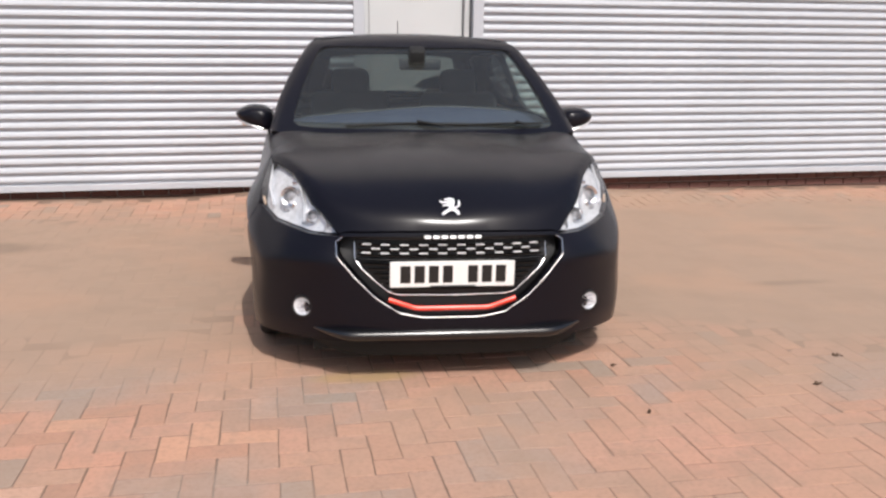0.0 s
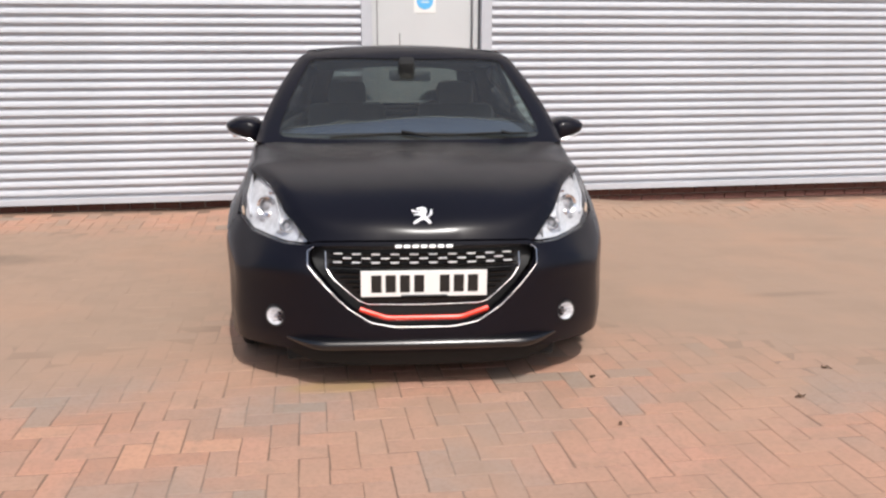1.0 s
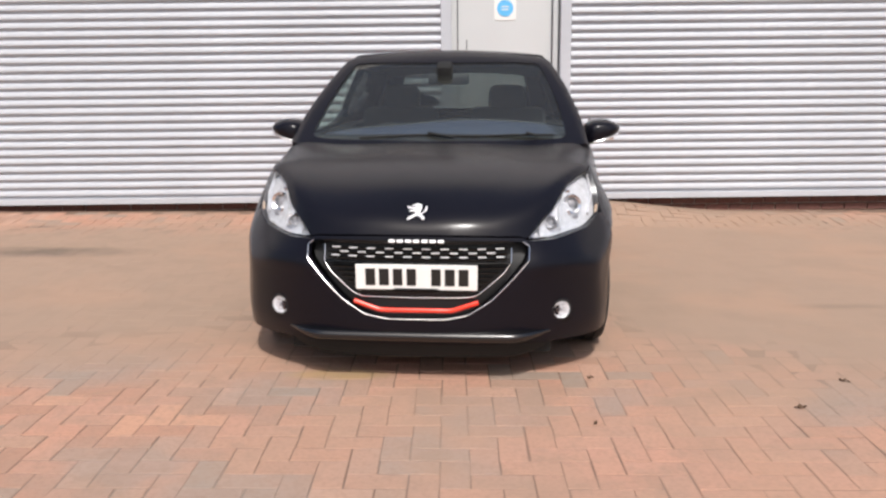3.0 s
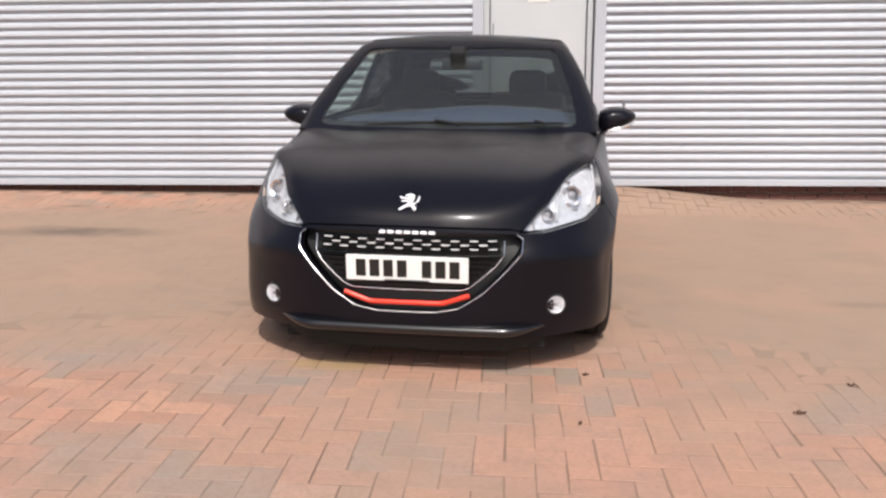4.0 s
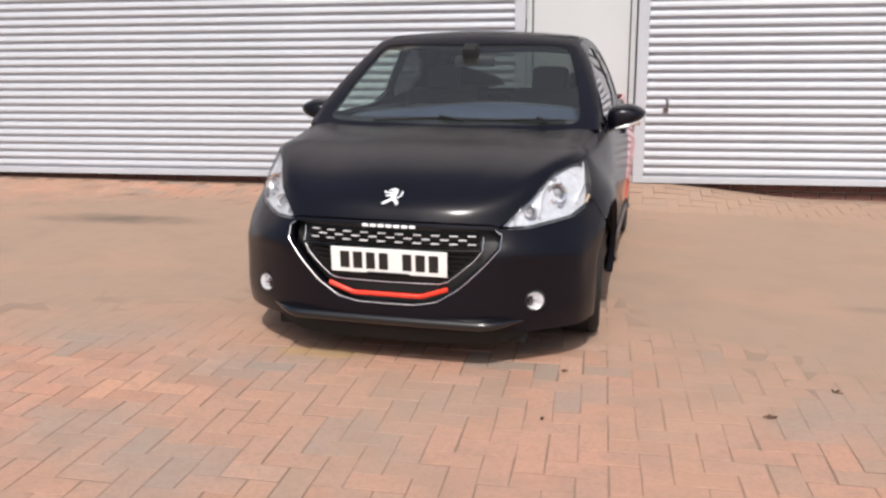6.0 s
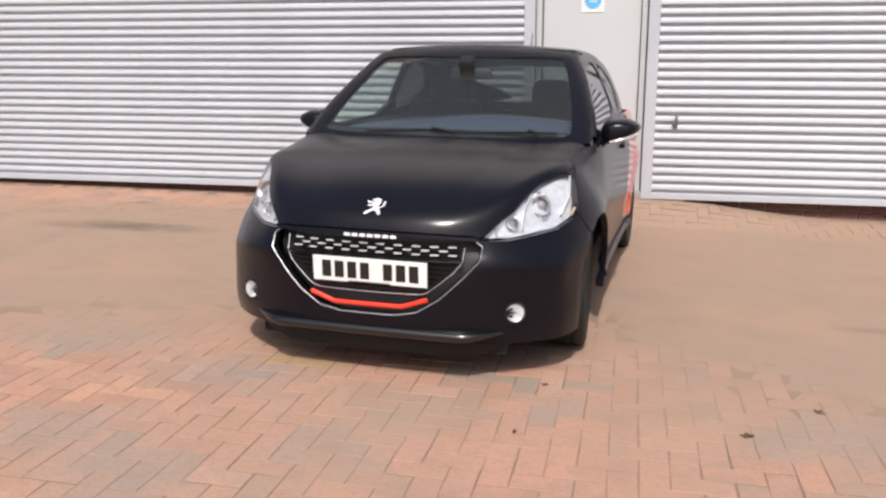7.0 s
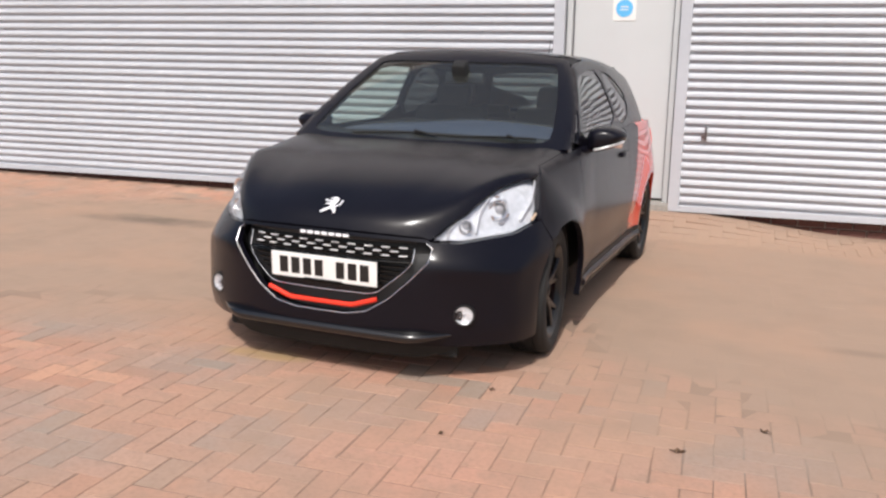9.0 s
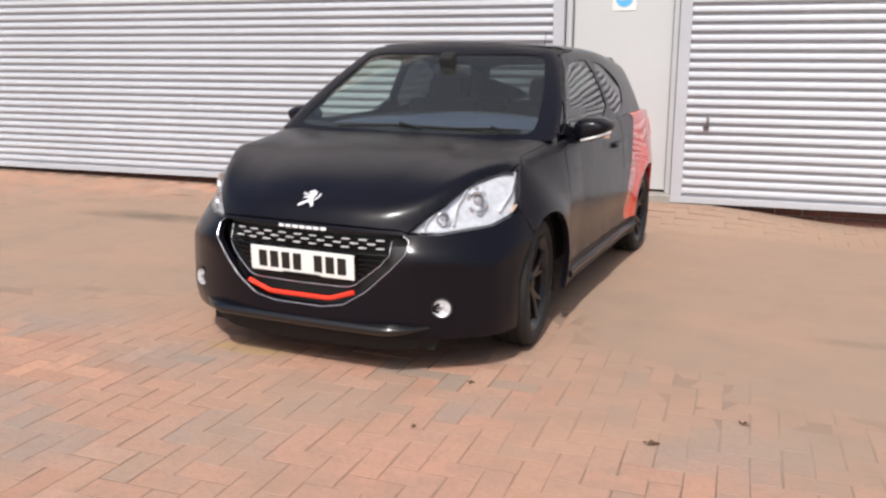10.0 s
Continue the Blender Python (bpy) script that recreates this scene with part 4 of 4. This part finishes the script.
def lip_ledge():
    """A nearly straight ledge across the foot of the bumper, swept up and back at its ends."""
    bm = bmesh.new()
    rows = []
    for x in np.linspace(-0.66, 0.66, 61):
        end = max(0, abs(x) - 0.40)
        z = 0.222 + 0.014 * min(1, end / 0.26) ** 1.3
        skin = on_skin("front", (x, 0.6 * abs(x) ** 3, z), 0.0)
        t = min(1, end / 0.20)
        fade = 1 - t * t * (3 - 2 * t)
        r = 0.006 + 0.016 * fade
        out = min(skin.y - 0.002, (-0.050 + 0.05 * x * x) * fade + (skin.y - 0.002) * (1 - fade))
        ring = [(skin.y + 0.02, z + 0.008 + 1.0 * r)] + [(out + r - r * math.cos(radians(e)), z + r * math.sin(radians(e))) for e in (75, 60, 48, 40, 32, 24, 16, 0, -30, -60)] + [(skin.y + 0.03, z - 0.004 - r)]
        rows.append([bm.verts.new((x, y, h)) for y, h in ring])
    for p, q in zip(rows, rows[1:]):
        for i in range(len(p)):
            bm.faces.new((p[i], p[(i + 1) % len(p)], q[(i + 1) % len(p)], q[i]))
    bm.faces.new(rows[0]), bm.faces.new(rows[-1])
    return bm


def panel_strip():
    """The flat splitter under the bumper, following its plan."""
    bm = bmesh.new()
    rows = []
    for x in np.linspace(-0.64, 0.64, 41):
        p = on_skin("front", (x, 0.6 * abs(x) ** 3, 0.21), 0.01)
        low = 0.112 + 0.075 * min(1, max(0, (abs(x) - 0.42) / 0.22)) ** 1.5
        rows.append([bm.verts.new((p.x, p.y + dy, z)) for dy, z in ((0.02, 0.200), (0.026, 0.5 * low + 0.105), (0.050, low), (0.24, low), (0.24, 0.200))])
    for p, q in zip(rows, rows[1:]):
        for i in range(5):
            bm.faces.new((p[i], p[(i + 1) % 5], q[(i + 1) % 5], q[i]))
    bm.faces.new(rows[0]), bm.faces.new(rows[-1])
    return bm


def panel_roof():
    """Lining under the roof skin."""
    bm = bmesh.new()
    rows = []
    for y in np.linspace(1.83, 3.58, 12):
        rows.append([bm.verts.new((x, y, 1.480 - 0.052 * (y - 2.25) ** 2 - 0.09 * x * x - 0.040)) for x in np.linspace(-0.61, 0.61, 9)])
    for p, q in zip(rows, rows[1:]):
        for i in range(8):
            bm.faces.new((p[i], p[i + 1], q[i + 1], q[i]))
    return bm


build_car()


# ---- ground, building front ----
def rise(p):
    """The little ramp of paving up to the door, at a place of the yard."""
    w = YARD @ Vector((p[0], p[1], 0))
    step = lambda v, a, b: (lambda t: t * t * (3 - 2 * t))(min(1, max(0, (v - a) / (b - a))))
    return (0.04 + 0.115 * min(step(w.x, -1.6, 0.1), 1 - step(w.x, 1.4, 2.9))) * step(w.y, 4.0, 4.66)


def sanded(p):
    """How far drifted sand fills the joints at a place of the yard, from 0 to 1."""
    most = max(1 - math.hypot((p[0] - cx) / rx, (p[1] - cy) / ry) for cx, cy, rx, ry, _ in DRIFTS)
    return min(1, max(0, most / 0.3))


def build_ground():
    """One sheet: sloping in the yard, level from there to the horizon."""
    xs = sorted({*np.arange(-9, 9.01, 0.12).round(3), -1500, -400, -120, -40, -15, 15, 40, 120, 400, 1500})
    ys = sorted({*np.arange(-6, 6.91, 0.12).round(3), -1500, -400, -120, -40, -15, 15, 40, 120, 400, 1500})
    bm = bmesh.new()
    grid = []
    for y in ys:
        row = []
        for x in xs:
            near = Vector((min(15, max(-15, x)), min(8, max(-15, y)), 0))
            at = YARD @ Vector((near.x, near.y, rise(near) - (0.0021 - 0.0018 * sanded(near) if rise(near) < 1e-4 else 0.0050)))
            far = Vector((x, y, 0)) - near
            row.append(bm.verts.new(at + Vector((far.x, far.y, 0))))
        grid.append(row)
    for a, b in zip(grid, grid[1:]):
        for i in range(len(xs) - 1):
            bm.faces.new((a[i], a[i + 1], b[i + 1], b[i]))
    return tagged(part("ground", bm, SAND, smooth=True), "sandy joint bed of the sloping paved yard", "ground", kind="structure")


def slat_mesh(length, pitch):
    """A curved shutter lath, its round face outwards (-y), running along x."""
    sec = [(0.012, pitch), (-0.003, pitch - 0.002), (-0.010, pitch - 0.010), (-0.015, pitch - 0.024), (-0.017, pitch * 0.55), (-0.0165, 0.0345), (-0.0125, 0.0285), (0.006, 0.0265), (0.018, 0.022), (0.018, 0.005), (0.012, 0.0)]
    bm = bmesh.new()
    a = [bm.verts.new((0, y, z)) for y, z in sec]
    b = [bm.verts.new((length, y, z)) for y, z in sec]
    for i in range(len(sec) - 1):
        bm.faces.new((a[i], a[i + 1], b[i + 1], b[i]))
    bm.faces.new(a), bm.faces.new(b)
    bm.faces.new((a[-1], a[0], b[0], b[-1]))
    bmesh.ops.recalc_face_normals(bm, faces=bm.faces)
    me = bpy.data.meshes.new("slat")
    bm.to_mesh(me)
    bm.free()
    me.materials.append(SHUTTER)
    for f in me.polygons:
        f.use_smooth = True
    me.set_sharp_from_angle(angle=0.5)
    return me


SHUT_Y, SHUT_Z, PITCH, SHUT_TOP = 4.77, -0.037, 0.0787, 2.75


def build_shutter(x0, x1, locked, label):
    sh = tagged(new("roller_shutter"), label, "roller shutter", group="roller shutters")
    sh.location = (x0, SHUT_Y, SHUT_Z)
    me = slat_mesh(x1 - x0, PITCH)
    z = 0.058
    while z < SHUT_TOP - SHUT_Z - 0.05:
        ob = new("slat", me)
        ob.parent, ob.location = sh, (0, 0, z)
        z += PITCH
    part("bottom_rail", box((x1 - x0, 0.05, 0.058), ((x1 - x0) / 2, -0.004, 0.029), 0.004, segments=1), SHUTTER, sh)
    for gx in (-0.045, x1 - x0 + 0.045):
        part("guide_rail", box((0.10, 0.07, SHUT_TOP - SHUT_Z), (gx, 0.005, (SHUT_TOP - SHUT_Z) / 2), 0.004, segments=1), SHUTTER, sh)
    part("shutter_box", box((x1 - x0 + 0.3, 0.34, 0.36), ((x1 - x0) / 2, -0.10, SHUT_TOP - SHUT_Z + 0.18), 0.01, segments=1), CLAD, sh)
    if locked:
        lock = part("lock_handle", box((0.022, 0.03, 0.13), (0.192, -0.035, 0.725), 0.006), STEEL, sh, "dark steel lock handle", smooth=True)
        part("lock_bolt", box((0.05, 0.025, 0.03), (0.18, -0.03, 0.69), 0.005), STEEL, lock, smooth=True)
    return sh


def build_plinth(x0, x1):
    """Low brick plinth under a shutter: two courses in mortar."""
    wall = tagged(part("plinth", box((x1 - x0, 0.10, 0.42), ((x0 + x1) / 2, SHUT_Y + 0.135, SHUT_Z - 0.212)), MORTAR), "dark red brick plinth under the shutter", "plinth", kind="structure")
    bm = box((0.215, 0.03, 0.065), bevel=0.003, segments=1)
    me = bpy.data.meshes.new("brick")
    bm.to_mesh(me)
    bm.free()
    me.materials.append(BRICK)
    for c in range(3):
        x = x0 + 0.11 + (0.1125 if c % 2 else 0)
        while x < x1 - 0.1:
            ob = new("brick", me)
            ob.parent, ob.location = wall, (x, SHUT_Y + 0.080, SHUT_Z - 0.042 - 0.075 * c)
            x += 0.225


LEFT_END, RIGHT_END = 0.112, 1.312
build_ground()
build_shutter(-8.2, LEFT_END, False, "pale grey steel roller shutter, closed, wide bay")
build_shutter(RIGHT_END, 8.2, True, "pale grey steel roller shutter, closed, with a lock handle")
build_plinth(-8.35, LEFT_END + 0.09)
build_plinth(RIGHT_END - 0.09, 8.35)
# wall_north is out of view, its height chosen to brighten the bonnet's reflection
for nm, x0, x1, z0, z1 in (("wall_north", -14, 14, SHUT_TOP + 0.36, 6.0), ("wall_west", -14, -8.30, -0.6, SHUT_TOP + 0.36), ("wall_east", 8.30, 14, -0.9, SHUT_TOP + 0.36), ("wall_over_door", LEFT_END + 0.1, RIGHT_END - 0.1, 2.25, SHUT_TOP + 0.36)):
    wall = tagged(part(nm, box((x1 - x0, 0.22, z1 - z0), ((x0 + x1) / 2, 4.98, (z0 + z1) / 2)), CLAD), "grey metal-clad wall of the unit", "wall", kind="structure")
for nm, size, at in (("wall_back", (28, 0.2, 6.85), (0, 13.0, 2.575)), ("wall_side_west", (0.2, 7.7, 6.85), (-13.9, 9.0, 2.575)), ("wall_side_east", (0.2, 7.7, 6.85), (13.9, 9.0, 2.575)), ("roof", (28.4, 8.5, 0.14), (0, 9.0, 6.075))):
    tagged(part(nm, box(size, at), CLAD), "plain grey metal-clad side of the unit", "wall", kind="structure")

# door with its frame between the shutters
DOOR_Y, DOOR_Z = 4.90, 0.03
door = tagged(part("door_1", box((0.88, 0.045, 2.10), (0.71, DOOR_Y + 0.04, DOOR_Z + 1.065), 0.003, segments=1), DOOR_GREY), "plain grey steel fire door, closed", "door", kind="structure")
part("jamb", box((0.052, 0.12, 2.20), (0.232, DOOR_Y + 0.02, DOOR_Z + 1.09), 0.004, segments=1), DOOR_GREY, door)
part("jamb", box((0.048, 0.12, 2.20), (1.183, DOOR_Y + 0.01, DOOR_Z + 1.09), 0.004, segments=1), DOOR_GREY, door)
part("stop", box((0.010, 0.05, 2.12), (0.265, DOOR_Y + 0.03, DOOR_Z + 1.06)), DARK_TRIM, door, "dark rebate line")
part("stop", box((0.008, 0.05, 2.12), (1.154, DOOR_Y + 0.03, DOOR_Z + 1.06)), DARK_TRIM, door, "dark rebate line")
part("dark_reveal", box((0.020, 0.14, 2.24), (1.219, DOOR_Y - 0.02, DOOR_Z + 1.09), 0.002, segments=1), DARK_TRIM, door, "dark grey reveal strip")
part("head", box((1.03, 0.12, 0.05), (0.70, DOOR_Y + 0.02, DOOR_Z + 2.165), 0.004, segments=1), DOOR_GREY, door)
part("threshold", box((1.03, 0.22, 0.34), (0.715, DOOR_Y - 0.05, DOOR_Z - 0.178), 0.006, segments=1), CONCRETE, door, "worn concrete threshold")
sign = tagged(part("door_sign", box((0.205, 0.004, 0.29), (0.7135, DOOR_Y + 0.0145, 1.793), 0.001, segments=1), SIGN_WHITE), "white sign with a blue disc on the door", "sign")
disc = rod((0.7135, DOOR_Y + 0.0125, 1.757), (0.7135, DOOR_Y + 0.009, 1.757), 0.076, 32)
part("blue_disc", disc, SIGN_BLUE, sign, "blue disc")
part("blue_panel", box((0.100, 0.004, 0.075), (0.7135, DOOR_Y + 0.0108, 1.882), 0.0015, segments=1), SIGN_BLUE, sign, "small blue panel")
for dz in (-0.012, 0.014):
    part("disc_bar", box((0.07, 0.003, 0.010), (0.7135, DOOR_Y + 0.008, 1.757 + dz)), SIGN_WHITE, sign, "plain white bar")

# a few dry leaves
for i, (x, y, turn, size) in enumerate(((1.565, -0.19, 20, 0.030), (0.727, -0.41, 80, 0.018), (0.757, 0.11, 10, 0.016), (1.86, 0.14, -30, 0.024))):
    bm = bmesh.new()
    n = 7
    mid = [bm.verts.new((size * (2 * k / (n - 1) - 1), 0, 0.004 + 0.006 * math.sin(k * 1.1 + i))) for k in range(n)]
    for sgn in (-1, 1):
        edge = [bm.verts.new((size * (2 * k / (n - 1) - 1), sgn * size * 0.35 * math.sin(math.pi * (k + 0.15) / (n - 0.7)), 0.008 + 0.007 * math.cos(k * 1.7 + sgn))) for k in range(n)]
        for k in range(n - 1):
            bm.faces.new((mid[k], mid[k + 1], edge[k + 1], edge[k]))
    leaf = tagged(part("leaf", bm, LEAF), "small dry curled leaf lying on the paving", "leaf", group="fallen leaves")
    leaf.matrix_world = YARD @ pose(x, y, 0.002, 0, 0, turn)

# ---- block paving in herringbone, the blocks nearest the camera one by one ----
UNIT, GAP = 0.1045, 0.0052
LAID = pose(0, 0, 0, 0, 0, 3.4) @ pose(0.3185, -0.047, 0)


def block_shape(w, h):
    """Eight-sided top with a worn arris: vertices and faces of one block, its top at z = 0."""
    a, b, c = w / 2, h / 2, 0.0014
    top = [(-a + c, -b + c, 0), (a - c, -b + c, 0), (a - c, b - c, 0), (-a + c, b - c, 0)]
    rim = [(-a, -b, -c), (a, -b, -c), (a, b, -c), (-a, b, -c)]
    low = [(-a, -b, -0.03), (a, -b, -0.03), (a, b, -0.03), (-a, b, -0.03)]
    faces = [(0, 1, 2, 3)]
    for k in range(4):
        j = (k + 1) % 4
        faces += [(4 + k, 4 + j, j, k), (8 + k, 8 + j, 4 + j, 4 + k)]
    return top + rim + low, faces


def build_paving():
    rng = random.Random(7)
    paving = tagged(new("pavement"), "weathered orange and buff clay block paving in herringbone", "block paving", kind="structure")
    paving.matrix_world = YARD @ LAID
    shapes = {}
    for flat, (w, h) in ((True, (2 * UNIT - GAP, UNIT - GAP)), (False, (UNIT - GAP, 2 * UNIT - GAP))):
        v, f = block_shape(w, h)
        me = bpy.data.meshes.new("paver")
        me.from_pydata(v, [], f)
        me.materials.append(PAVER_ONE)
        shapes[flat] = (me, v, f)
    verts, faces = [], []
    lone = 0
    for i in range(-90, 91):
        for j in range(-85, 62):
            k = (i - j) % 4
            if k not in (0, 3):
                continue
            flat = k == 0
            x, y = ((i + 1) * UNIT, (j + 0.5) * UNIT) if flat else ((i + 0.5) * UNIT, (j + 1) * UNIT)
            yard = LAID @ Vector((x, y, 0))
            level = YARD @ yard
            if level.y > SHUT_Y - 0.13 or abs(level.x) > 8.6:
                continue
            me, v, f = shapes[flat]
            here = rise(yard)
            up = math.degrees(math.atan((rise(yard + Vector((0, 0.05, 0))) - here) / 0.05))
            across = math.degrees(math.atan((rise(yard + Vector((0.05, 0, 0))) - here) / 0.05))
            place = pose(x + rng.gauss(0, 0.0013), y + rng.gauss(0, 0.0013), here + rng.gauss(0, 0.0003), up + rng.gauss(0, 0.22), -across + rng.gauss(0, 0.22), rng.gauss(0, 0.8))
            if lone < 300 and -0.95 < x < 2.15 and -1.75 < y < 0.2:
                ob = new("paver", me)
                ob.parent, ob.matrix_local = paving, place
                lone += 1
                continue
            at = len(verts)
            verts += [place @ Vector(p) for p in v]
            faces += [tuple(at + q for q in face) for face in f]
    me = bpy.data.meshes.new("paver_field")
    me.from_pydata(verts, [], faces)
    me.materials.append(PAVER_MANY)
    field = new("paver_field", me)
    field.parent = paving
    tagged(field, "further clay blocks of the yard", kind="stuff")


build_paving()
